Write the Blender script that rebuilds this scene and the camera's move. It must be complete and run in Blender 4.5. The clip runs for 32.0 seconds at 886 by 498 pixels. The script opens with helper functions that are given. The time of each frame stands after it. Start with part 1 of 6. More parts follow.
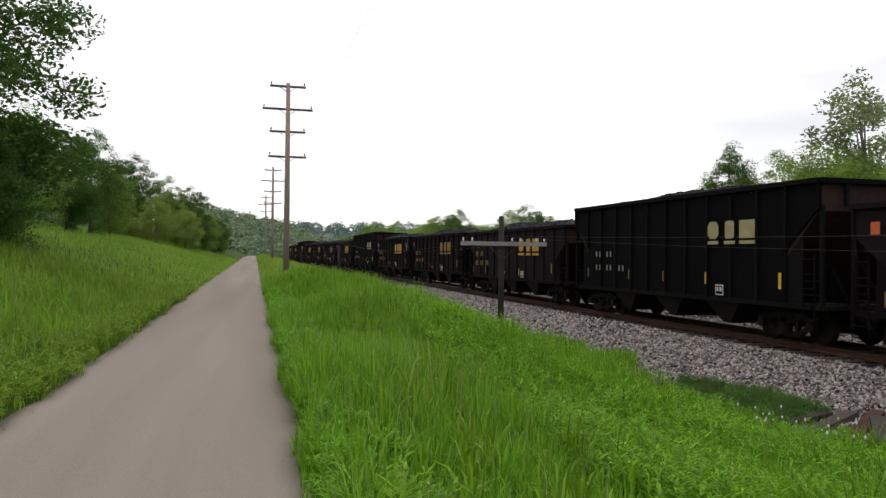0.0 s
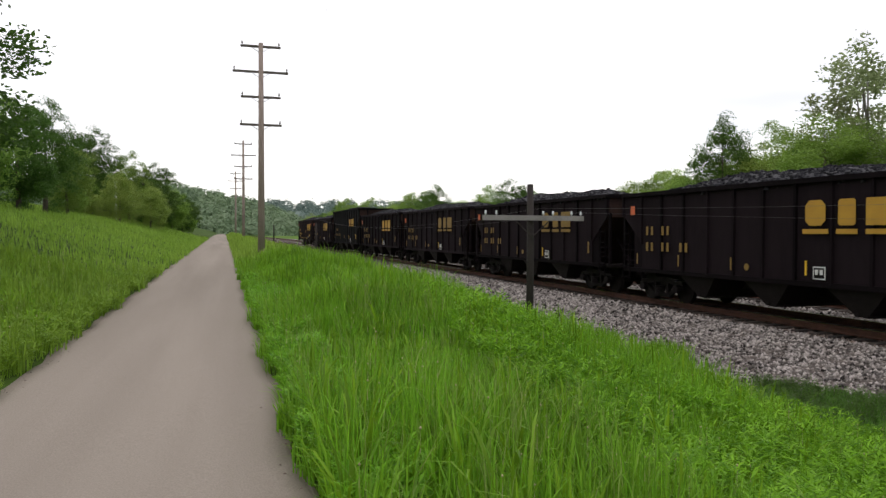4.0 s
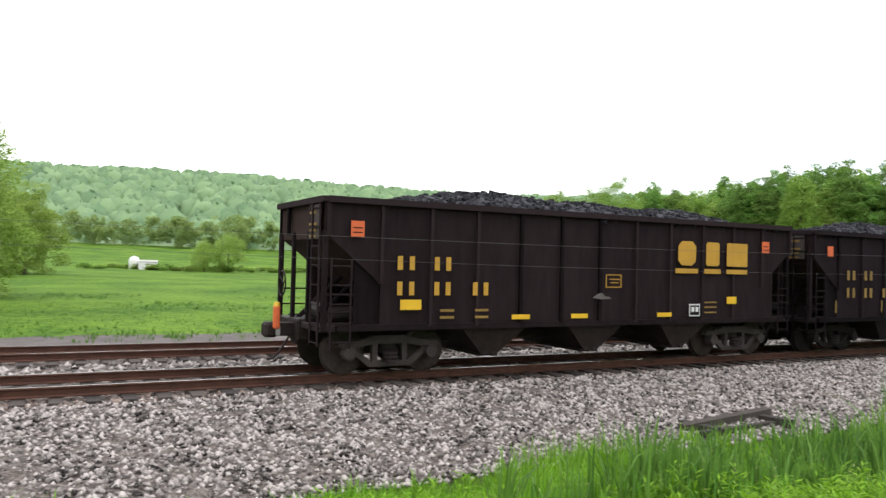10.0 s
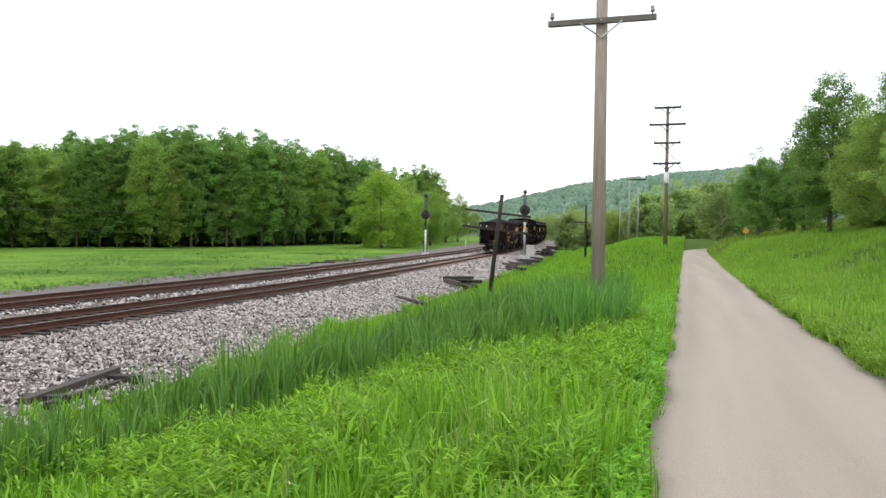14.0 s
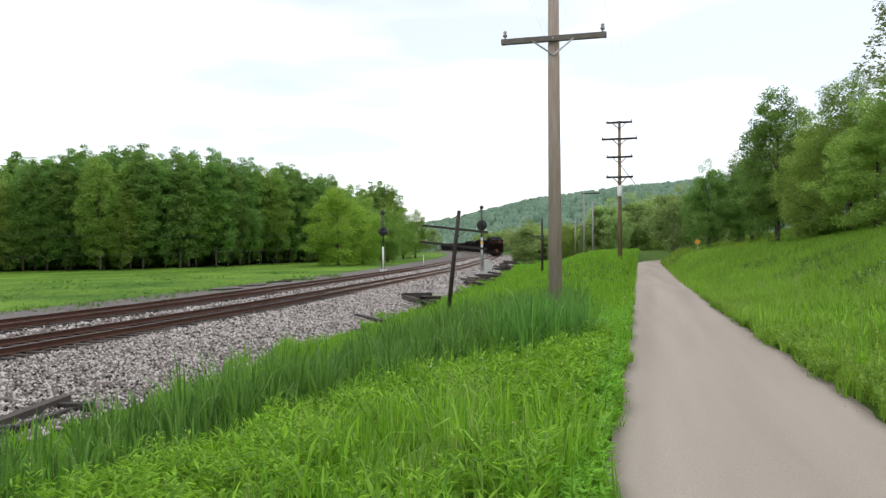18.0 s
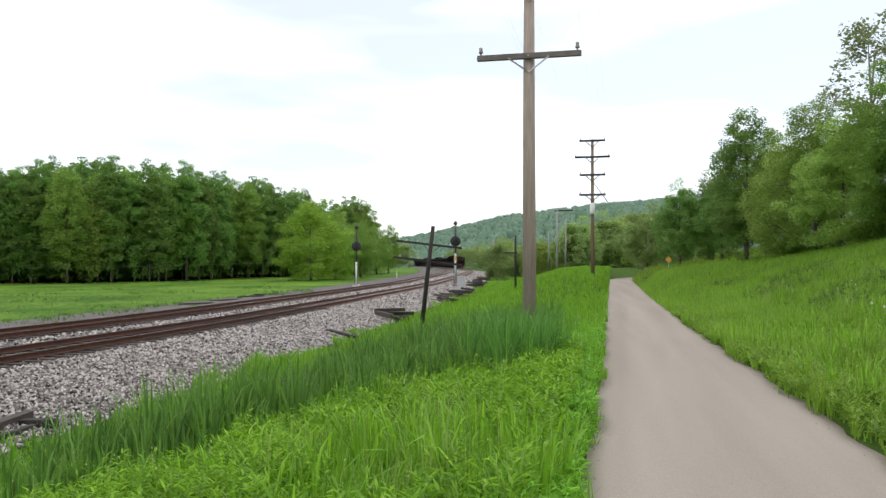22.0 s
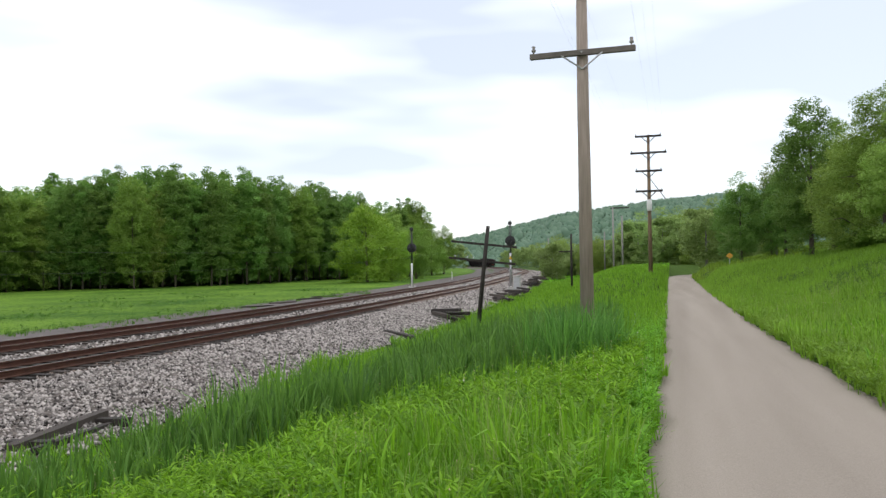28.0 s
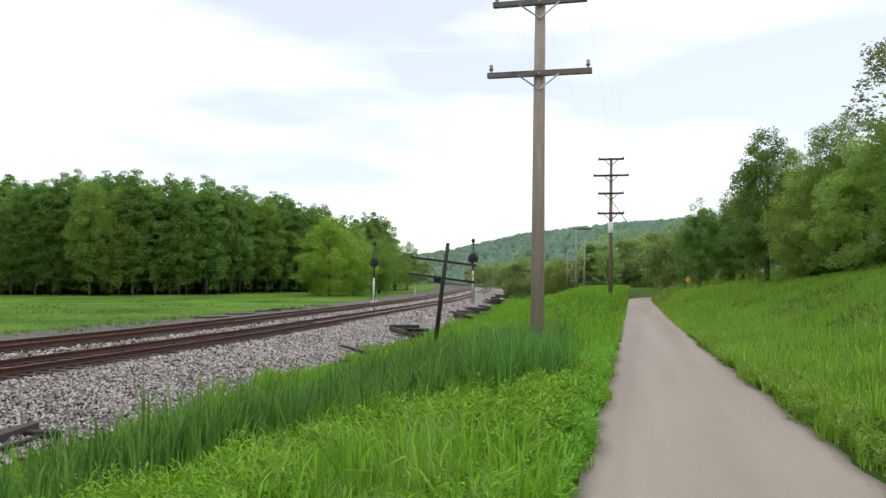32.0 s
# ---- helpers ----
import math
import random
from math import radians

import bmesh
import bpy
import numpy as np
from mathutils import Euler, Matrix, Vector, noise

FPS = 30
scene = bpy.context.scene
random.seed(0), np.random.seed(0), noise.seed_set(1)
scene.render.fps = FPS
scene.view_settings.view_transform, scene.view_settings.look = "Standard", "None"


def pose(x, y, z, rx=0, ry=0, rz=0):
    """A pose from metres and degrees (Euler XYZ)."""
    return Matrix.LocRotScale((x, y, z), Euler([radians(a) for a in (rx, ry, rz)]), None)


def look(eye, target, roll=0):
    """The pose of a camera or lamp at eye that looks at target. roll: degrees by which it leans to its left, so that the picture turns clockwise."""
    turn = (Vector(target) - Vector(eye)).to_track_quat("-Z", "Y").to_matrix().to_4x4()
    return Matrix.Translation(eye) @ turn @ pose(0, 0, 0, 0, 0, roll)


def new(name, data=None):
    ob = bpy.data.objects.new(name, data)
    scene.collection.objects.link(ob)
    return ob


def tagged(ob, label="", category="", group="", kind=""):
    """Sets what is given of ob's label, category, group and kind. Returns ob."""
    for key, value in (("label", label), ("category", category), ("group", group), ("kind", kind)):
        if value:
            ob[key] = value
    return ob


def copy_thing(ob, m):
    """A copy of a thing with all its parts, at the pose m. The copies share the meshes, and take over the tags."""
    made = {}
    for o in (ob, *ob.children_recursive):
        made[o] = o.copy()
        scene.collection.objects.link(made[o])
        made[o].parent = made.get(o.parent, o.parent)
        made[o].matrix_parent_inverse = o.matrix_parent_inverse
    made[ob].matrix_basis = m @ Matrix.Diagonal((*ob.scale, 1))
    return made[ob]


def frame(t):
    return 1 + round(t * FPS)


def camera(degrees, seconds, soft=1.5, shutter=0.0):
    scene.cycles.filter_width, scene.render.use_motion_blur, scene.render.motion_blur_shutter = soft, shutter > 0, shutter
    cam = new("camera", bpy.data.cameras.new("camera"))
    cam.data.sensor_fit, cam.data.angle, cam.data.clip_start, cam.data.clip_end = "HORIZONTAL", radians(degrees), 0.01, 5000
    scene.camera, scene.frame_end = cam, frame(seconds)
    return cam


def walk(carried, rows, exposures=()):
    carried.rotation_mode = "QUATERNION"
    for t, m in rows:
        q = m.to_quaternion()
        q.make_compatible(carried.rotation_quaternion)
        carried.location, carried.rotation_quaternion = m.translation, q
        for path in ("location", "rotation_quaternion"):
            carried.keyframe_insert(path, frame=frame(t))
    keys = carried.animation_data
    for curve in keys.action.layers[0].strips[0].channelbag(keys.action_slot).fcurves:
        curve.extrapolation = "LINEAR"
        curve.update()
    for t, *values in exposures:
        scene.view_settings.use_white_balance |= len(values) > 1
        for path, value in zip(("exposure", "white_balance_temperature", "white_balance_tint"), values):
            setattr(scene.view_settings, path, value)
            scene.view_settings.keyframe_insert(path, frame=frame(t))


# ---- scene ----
cam = camera(61.0, 32.0, soft=1.4, shutter=0.04)


def view(yaw, pitch, roll, x, y, z):
    """The camera's pose from its place, yaw, pitch and roll in degrees."""
    return pose(x, y, z, 0, 0, yaw) @ pose(0, 0, 0, 90 + pitch) @ pose(0, 0, 0, 0, 0, roll)


PATH = [  # seconds, x, y, z, yaw, pitch, roll
    (0, -0.192, -6.427, 1.595, -14.06, 0.53, 0.61),
    (0.5, -0.190, -5.790, 1.642, -16.93, 0.51, -0.10),
    (1, -0.214, -5.247, 1.659, -13.70, 4.18, 1.59),
    (1.5, -0.221, -4.804, 1.659, -15.97, 2.29, 0.17),
    (2, -0.244, -4.441, 1.645, -19.11, -0.08, 0.15),
    (2.5, -0.233, -4.235, 1.576, -19.91, -1.74, -0.59),
    (3, -0.274, -3.798, 1.610, -22.61, -1.87, -0.55),
    (3.5, -0.358, -3.286, 1.580, -12.40, -0.14, -1.42),
    (4, -0.298, -2.921, 1.601, -16.24, -1.22, 0.15),
    (4.5, -0.219, -2.555, 1.618, -16.78, 0.45, 0.62),
    (6.5, -0.097, -1.160, 1.675, -18.75, 1.09, 0.19),
    (7, -0.058, -0.840, 1.675, -24.35, 3.12, -0.35),
    (7.5, -0.070, -0.500, 1.703, -25.67, 3.61, -0.36),
    (8, -0.093, -0.223, 1.675, -25.75, 1.64, 0.36),
    (8.5, -0.070, 0.162, 1.699, -36.46, 3.62, 0.50),
    (9, -0.076, 0.401, 1.702, -52.88, 2.98, 0.00),
    (9.5, -0.018, 0.457, 1.727, -78.66, 0.95, 0.26),
    (9.7, -0.032, 0.373, 1.666, -95.89, 0.87, 2.37),
    (9.8, -0.048, 0.312, 1.655, -101.2, 0.92, 2.06),
    (10, -0.081, 0.193, 1.633, -115.45, 1.02, 1.43),
    (10.5, -0.034, 0.140, 1.675, -142.13, 1.27, 1.38),
    (11, -0.287, 0.052, 1.641, -154.58, 0.64, 0.43),
    (11.5, -0.322, 0.047, 1.624, -157.99, -0.22, 0.40),
    (12, -0.337, 0.025, 1.637, -159.18, -0.15, 0.47),
    (12.5, -0.312, 0.007, 1.632, -159.45, 0.39, 0.89),
    (13, -0.217, -0.002, 1.663, -157.66, -0.84, 0.92),
    (13.5, -0.100, 0.029, 1.671, -160.94, -2.00, -0.08),
    (14, -0.037, 0.043, 1.645, -162.19, -1.23, 0.72),
    (14.5, -0.024, 0.067, 1.653, -163.47, 0.17, 0.77),
    (16.5, -0.004, 0.060, 1.667, -163.74, 0.94, 0.77),
    (17, -0.003, 0.067, 1.660, -164.62, 1.03, -0.04),
    (17.5, -0.005, 0.065, 1.653, -165.22, 0.48, -0.22),
    (18, -0.027, 0.051, 1.662, -165.41, 0.00, -0.37),
    (18.5, -0.029, 0.054, 1.651, -164.18, -0.50, -0.53),
    (19, -0.034, 0.057, 1.650, -164.21, -0.18, -1.65),
    (19.5, -0.020, 0.032, 1.647, -165.00, -0.96, -0.54),
    (20, -0.006, 0.017, 1.640, -170.14, -1.27, -2.63),
    (20.5, -0.001, -0.014, 1.641, -168.81, -0.00, -1.56),
    (21, 0.016, -0.016, 1.633, -169.88, 0.54, -0.94),
    (21.5, 0.024, -0.023, 1.651, -167.50, 0.73, 0.36),
    (22, 0.007, -0.008, 1.652, -167.44, 1.20, 0.10),
    (22.5, 0.008, 0.004, 1.661, -166.95, 1.30, 0.11),
    (23, 0.007, 0.014, 1.658, -166.43, 1.91, -0.14),
    (23.5, 0.000, 0.000, 1.661, -166.21, 1.99, -0.30),
    (24, 0.001, 0.008, 1.660, -166.54, 2.39, -0.26),
    (24.5, -0.006, 0.025, 1.653, -165.80, 2.61, -0.27),
    (25, 0.007, 0.054, 1.653, -165.09, 2.30, 0.46),
    (25.5, -0.001, 0.071, 1.641, -165.13, 2.15, -0.36),
    (26, -0.008, 0.082, 1.631, -164.10, 1.52, -0.98),
    (26.5, -0.004, 0.102, 1.623, -163.74, 1.10, -1.36),
    (28.5, 0.018, 0.088, 1.636, -163.10, 1.57, -0.58),
    (29, 0.018, 0.067, 1.647, -162.99, 2.23, -0.37),
    (29.5, 0.026, 0.045, 1.659, -163.41, 2.21, 0.07),
    (30, 0.032, -0.001, 1.652, -170.77, 1.04, -1.15),
    (30.5, 0.022, -0.016, 1.642, -169.90, 1.15, -0.74),
    (31, -0.024, -0.059, 1.663, -168.08, 0.79, -0.64),
    (31.5, -0.128, -0.104, 1.656, -165.72, 1.95, 0.36),
    (32, -0.220, -0.161, 1.657, -165.90, 2.48, 0.87),
]

walk(cam, [(t, view(ya, pi, ro, x, y, z)) for t, x, y, z, ya, pi, ro in PATH],
     exposures=[(0, -0.35, 6800, 14), (1, -0.62, 6700, 13), (2, -0.72, 6700, 13), (3, -0.22, 6800, 14), (4, -0.22, 6800, 14), (7, -0.42, 6800, 14), (8, -0.45, 6800, 13), (9.0, -0.3, 6700, 13), (9.4, 0.5, 6700, 12), (9.7, 0.68, 6600, 12), (10.2, 0.76, 6600, 12), (11, 0.6, 6500, 11), (13, 0.65, 6500, 10), (14.5, 0.68, 6500, 10), (17, 0.42, 6500, 10), (20, 0.3, 6500, 10), (23, 0.34, 6500, 10), (26, 0.15, 6500, 10), (32, 0.22, 6500, 10)])

# ---- light: a bright, thinly clouded sky ----
world = bpy.data.worlds.new("overcast sky")
scene.world = world
world.use_nodes = True
wn, wl = world.node_tree.nodes, world.node_tree.links
wn.clear()
w_out = wn.new("ShaderNodeOutputWorld")
w_sky = wn.new("ShaderNodeTexSky")
w_sky.sky_type, w_sky.sun_disc = "NISHITA", False
w_sky.sun_elevation, w_sky.sun_rotation = radians(58), radians(200)
w_bg = wn.new("ShaderNodeBackground")
w_bg.inputs["Strength"].default_value = 0.05
wl.new(w_sky.outputs[0], w_bg.inputs["Color"])
w_cloud = wn.new("ShaderNodeBackground")
w_cloud.inputs["Strength"].default_value = 1.25
w_co = wn.new("ShaderNodeTexCoord")
w_map = wn.new("ShaderNodeMapping")
w_map.inputs["Scale"].default_value = (1.0, 1.0, 4.5)
w_noise = wn.new("ShaderNodeTexNoise")
w_noise.inputs["Scale"].default_value, w_noise.inputs["Detail"].default_value = 2.2, 3
w_ramp = wn.new("ShaderNodeValToRGB")
w_ramp.color_ramp.elements[0].position, w_ramp.color_ramp.elements[0].color = 0.10, (0.425, 0.44, 0.475, 1)
w_ramp.color_ramp.elements[1].position, w_ramp.color_ramp.elements[1].color = 0.52, (1.0, 1.0, 1.0, 1)
wl.new(w_co.outputs["Generated"], w_map.inputs["Vector"])
wl.new(w_map.outputs[0], w_noise.inputs["Vector"])
w_sep = wn.new("ShaderNodeSeparateXYZ")
w_tilt = wn.new("ShaderNodeMath")
w_tilt.operation, w_tilt.inputs[1].default_value = "MULTIPLY_ADD", 0.36
wl.new(w_co.outputs["Generated"], w_sep.inputs[0])
w_cap = wn.new("ShaderNodeMath")
w_cap.operation, w_cap.inputs[1].default_value = "MINIMUM", 0.25
wl.new(w_sep.outputs["Y"], w_cap.inputs[0])
wl.new(w_cap.outputs[0], w_tilt.inputs[0])
wl.new(w_noise.outputs[0], w_tilt.inputs[2])
wl.new(w_tilt.outputs[0], w_ramp.inputs[0])
wl.new(w_ramp.outputs[0], w_cloud.inputs["Color"])
w_add = wn.new("ShaderNodeAddShader")
wl.new(w_bg.outputs[0], w_add.inputs[0])
wl.new(w_cloud.outputs[0], w_add.inputs[1])
wl.new(w_add.outputs[0], w_out.inputs["Surface"])

sun = new("sun", bpy.data.lights.new("sun", "SUN"))
sun.data.energy, sun.data.angle, sun.data.color = 0.5, radians(14), (1.0, 0.96, 0.9)
sun.matrix_world = look((0, 0, 60), (18, 34, 0))


# ---- materials ----
def material(name):
    m = bpy.data.materials.new(name)
    m.use_nodes = True
    return m, m.node_tree.nodes, m.node_tree.links, m.node_tree.nodes["Principled BSDF"]


def rgb(c):
    return (*c, 1.0)


def stone_like(name, dark, light, scale=6.0, rough=0.85, bump=0.3, fine=60.0, metal=0.0, spread=0.25, per="", spots=None, stretch=1.0, along=1.0):
    """A two-scale mottled surface: large stains, fine grain, relief, and a shade of its own for each piece."""
    m, n, l, b = material(name)
    co = n.new("ShaderNodeTexCoord")
    big, small = n.new("ShaderNodeTexNoise"), n.new("ShaderNodeTexNoise")
    big.inputs["Scale"].default_value, big.inputs["Detail"].default_value = scale, 6
    small.inputs["Scale"].default_value, small.inputs["Detail"].default_value = fine, 4
    mp = n.new("ShaderNodeMapping")
    mp.inputs["Scale"].default_value = (1.0, along, stretch)
    l.new(co.outputs["Object"], mp.inputs["Vector"])
    l.new(mp.outputs[0], big.inputs["Vector"])
    l.new(mp.outputs[0] if along == 1.0 else co.outputs["Object"], small.inputs["Vector"])
    mixf = n.new("ShaderNodeMath")
    mixf.operation = "MULTIPLY_ADD"
    l.new(small.outputs[0], mixf.inputs[0])
    mixf.inputs[1].default_value = 0.5
    half = n.new("ShaderNodeMath")
    half.operation, half.inputs[1].default_value = "MULTIPLY", 0.5
    l.new(big.outputs[0], half.inputs[0])
    l.new(half.outputs[0], mixf.inputs[2])
    ramp = n.new("ShaderNodeValToRGB")
    ramp.color_ramp.elements[0].position, ramp.color_ramp.elements[1].position = 0.5 - spread, 0.5 + spread
    ramp.color_ramp.elements[0].color, ramp.color_ramp.elements[1].color = rgb(dark), rgb(light)
    if spots:
        e = ramp.color_ramp.elements.new(0.5)
        e.color = rgb(spots)
    fac = mixf.outputs[0]
    if per:
        info = n.new("ShaderNodeNewGeometry" if per == "island" else "ShaderNodeObjectInfo")
        shift = n.new("ShaderNodeMath")
        shift.operation, shift.inputs[1].default_value = "MULTIPLY_ADD", 0.7
        l.new(info.outputs["Random Per Island" if per == "island" else "Random"], shift.inputs[0])
        sub = n.new("ShaderNodeMath")
        sub.operation, sub.inputs[1].default_value = "SUBTRACT", 0.35
        l.new(mixf.outputs[0], sub.inputs[0])
        l.new(sub.outputs[0], shift.inputs[2])
        fac = shift.outputs[0]
    l.new(fac, ramp.inputs[0])
    l.new(ramp.outputs[0], b.inputs["Base Color"])
    b.inputs["Roughness"].default_value, b.inputs["Metallic"].default_value = rough, metal
    if bump:
        bu = n.new("ShaderNodeBump")
        bu.inputs["Strength"].default_value, bu.inputs["Distance"].default_value = bump, 0.02
        l.new(small.outputs[0], bu.inputs["Height"])
        l.new(bu.outputs[0], b.inputs["Normal"])
    return m


def leafy(name, dark, light, tip=None, glow=0.42, rough=0.55, patch_size=0.35, patchy=0.45):
    """Leaves and blades: a shade for each leaf, light passing through, a soft sheen."""
    m, n, l, b = material(name)
    geo = n.new("ShaderNodeNewGeometry")
    ramp = n.new("ShaderNodeValToRGB")
    ramp.color_ramp.elements[0].color, ramp.color_ramp.elements[1].color = rgb(dark), rgb(light)
    if tip:
        e = ramp.color_ramp.elements.new(0.93)
        e.color = rgb(light)
        ramp.color_ramp.elements[-1].color = rgb(tip)
    co = n.new("ShaderNodeTexCoord")
    patch = n.new("ShaderNodeTexNoise")
    patch.inputs["Scale"].default_value, patch.inputs["Detail"].default_value = patch_size, 3
    l.new(co.outputs["Object"], patch.inputs["Vector"])
    mixv = n.new("ShaderNodeMath")
    mixv.operation, mixv.inputs[1].default_value = "MULTIPLY_ADD", 1 - patchy
    sc = n.new("ShaderNodeMath")
    sc.operation, sc.inputs[1].default_value = "MULTIPLY", patchy
    l.new(patch.outputs[0], sc.inputs[0])
    l.new(geo.outputs["Random Per Island"], mixv.inputs[0])
    l.new(sc.outputs[0], mixv.inputs[2])
    l.new(mixv.outputs[0], ramp.inputs[0])
    obj = n.new("ShaderNodeObjectInfo")
    hue = n.new("ShaderNodeHueSaturation")
    hv = n.new("ShaderNodeMapRange")
    hv.inputs["To Min"].default_value, hv.inputs["To Max"].default_value = 0.88, 1.22
    l.new(obj.outputs["Random"], hv.inputs["Value"])
    l.new(hv.outputs[0], hue.inputs["Value"])
    hh = n.new("ShaderNodeMapRange")
    hh.inputs["To Min"].default_value, hh.inputs["To Max"].default_value = 0.494, 0.512
    l.new(obj.outputs["Random"], hh.inputs["Value"])
    l.new(hh.outputs[0], hue.inputs["Hue"])
    l.new(ramp.outputs[0], hue.inputs["Color"])
    l.new(hue.outputs[0], b.inputs["Base Color"])
    b.inputs["Roughness"].default_value = rough
    b.inputs["Specular IOR Level"].default_value = 0.25
    tr = n.new("ShaderNodeBsdfTranslucent")
    l.new(hue.outputs[0], tr.inputs["Color"])
    mx = n.new("ShaderNodeMixShader")
    mx.inputs[0].default_value = glow
    l.new(b.outputs[0], mx.inputs[1])
    l.new(tr.outputs[0], mx.inputs[2])
    l.new(mx.outputs[0], n["Material Output"].inputs["Surface"])
    return m


M_SOIL = stone_like("grassy soil", (0.025, 0.048, 0.008), (0.065, 0.118, 0.015), 0.7, 0.95, 0.5, 14)
M_PATH = stone_like("worn asphalt path", (0.20, 0.171, 0.142), (0.38, 0.332, 0.283), 1.1, 0.92, 0.5, 75, spread=0.27, along=0.07)
M_BALLASTBED = stone_like("ballast bed", (0.038, 0.031, 0.028), (0.195, 0.168, 0.15), 9.0, 0.95, 0.9, 26, spread=0.12)
M_STONE = stone_like("crushed limestone", (0.022, 0.019, 0.018), (0.49, 0.445, 0.415), 3.0, 0.9, 0.3, 40, per="island", spread=0.33)
M_CINDER = stone_like("cinder shoulder", (0.075, 0.066, 0.063), (0.175, 0.157, 0.148), 1.2, 0.95, 0.5, 20)
M_RAILSIDE = stone_like("rusty rail steel", (0.028, 0.011, 0.007), (0.115, 0.044, 0.025), 5.0, 0.8, 0.3, 60, 0.2)
M_RAILTOP = stone_like("polished rail head", (0.15, 0.135, 0.125), (0.30, 0.27, 0.25), 3.0, 0.22, 0.03, 80, 0.9)
M_TIE = stone_like("creosoted tie timber", (0.018, 0.014, 0.012), (0.07, 0.055, 0.045), 4.0, 0.9, 0.6, 30, per="object", spread=0.3)
M_CAR = stone_like("sooty black car paint", (0.0072, 0.0047, 0.0056), (0.027, 0.0182, 0.0198), 0.9, 0.8, 0.12, 7, spread=0.3, per="object", stretch=0.22)
# Darker copy of M_CAR: the dim northern view's deep shade put into the colour.
M_CARDIM = stone_like("blackened car paint", (0.005, 0.0034, 0.0042), (0.016, 0.0108, 0.013), 0.9, 0.8, 0.12, 7, spread=0.3, per="object", stretch=0.22)
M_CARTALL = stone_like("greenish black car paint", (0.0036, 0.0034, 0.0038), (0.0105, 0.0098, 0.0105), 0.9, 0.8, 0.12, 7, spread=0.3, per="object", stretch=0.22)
for steel in (M_CAR, M_CARDIM, M_CARTALL):
    steel.node_tree.nodes["Principled BSDF"].inputs["Specular IOR Level"].default_value = 0.06
M_CARRUST = stone_like("rust-browned car steel", (0.014, 0.009, 0.008), (0.048, 0.026, 0.021), 1.2, 0.75, 0.2, 12, stretch=0.3)
M_UNDER = stone_like("greasy running gear", (0.011, 0.0085, 0.008), (0.042, 0.031, 0.029), 5, 0.6, 0.3, 40)
M_FRAME = stone_like("dusty cast truck steel", (0.018, 0.0135, 0.0125), (0.062, 0.046, 0.041), 4, 0.8, 0.3, 30)
# Darker copy of the truck gear, with the lower exposure put into its colour.
M_DIMGEAR = stone_like("soot-black running gear", (0.005, 0.004, 0.004), (0.02, 0.0155, 0.015), 5, 0.7, 0.3, 40)
M_WHEEL = stone_like("wheel steel", (0.02, 0.015, 0.013), (0.07, 0.055, 0.048), 6, 0.6, 0.1, 50, 0.2)
M_COAL = stone_like("lump coal", (0.004, 0.004, 0.005), (0.030, 0.030, 0.036), 4, 0.54, 0.7, 22, per="island", spread=0.4)
for dull in (M_UNDER, M_DIMGEAR, M_WHEEL, M_CARRUST, M_COAL):
    dull.node_tree.nodes["Principled BSDF"].inputs["Specular IOR Level"].default_value = 0.12
M_YELLOW = stone_like("faded yellow lettering paint", (0.36, 0.185, 0.016), (0.56, 0.315, 0.028), 3, 0.6, 0.1, 40)
M_REFLECT = stone_like("yellow reflector sheet", (0.62, 0.36, 0.02), (0.8, 0.5, 0.03), 3, 0.4, 0, 40)
M_ORANGE = stone_like("orange-red panel paint", (0.5, 0.08, 0.02), (0.72, 0.15, 0.04), 5, 0.5, 0.1, 40)
M_WHITE = stone_like("weathered white paint", (0.5, 0.5, 0.48), (0.8, 0.8, 0.78), 4, 0.6, 0.1, 40)
M_POLE = stone_like("weathered grey pole timber", (0.19, 0.145, 0.118), (0.47, 0.385, 0.33), 2.0, 0.9, 0.6, 30, stretch=0.06)
M_POLEBROWN = stone_like("brown treated pole timber", (0.13, 0.085, 0.05), (0.26, 0.18, 0.115), 2.0, 0.9, 0.6, 30, stretch=0.06)
M_POST = stone_like("blackened post timber", (0.012, 0.010, 0.009), (0.05, 0.04, 0.034), 3.0, 0.9, 0.5, 40)
M_ARM = stone_like("silvered crossarm timber", (0.15, 0.14, 0.13), (0.36, 0.34, 0.32), 4.0, 0.9, 0.4, 50)
M_ARMDARK = stone_like("dark weathered crossarm timber", (0.07, 0.06, 0.052), (0.2, 0.175, 0.155), 4.0, 0.9, 0.4, 50)
M_GLASSY = stone_like("pale glazed insulator", (0.4, 0.42, 0.42), (0.65, 0.68, 0.68), 6, 0.2, 0, 30)
M_WIRE = stone_like("dull grey wire", (0.3, 0.3, 0.3), (0.42, 0.42, 0.42), 3, 0.5, 0, 30, 0.6)
M_STEEL = stone_like("galvanised steel", (0.35, 0.35, 0.36), (0.55, 0.55, 0.56), 5, 0.45, 0.1, 60, 0.7)
M_BLACK = stone_like("black signal enamel", (0.008, 0.008, 0.008), (0.02, 0.02, 0.02), 5, 0.5, 0, 40)
M_CONCRETE = stone_like("pale concrete", (0.35, 0.34, 0.32), (0.55, 0.53, 0.5), 4, 0.9, 0.3, 60)
M_BARK = stone_like("tree bark", (0.05, 0.04, 0.03), (0.16, 0.13, 0.10), 5, 0.95, 0.7, 40)
M_BARKPALE = stone_like("pale grey bark", (0.14, 0.13, 0.11), (0.32, 0.30, 0.27), 5, 0.95, 0.5, 40)
M_GRASS = leafy("lush grass blades", (0.048, 0.138, 0.008), (0.275, 0.54, 0.036), (0.42, 0.44, 0.15), patch_size=0.7, patchy=0.45)
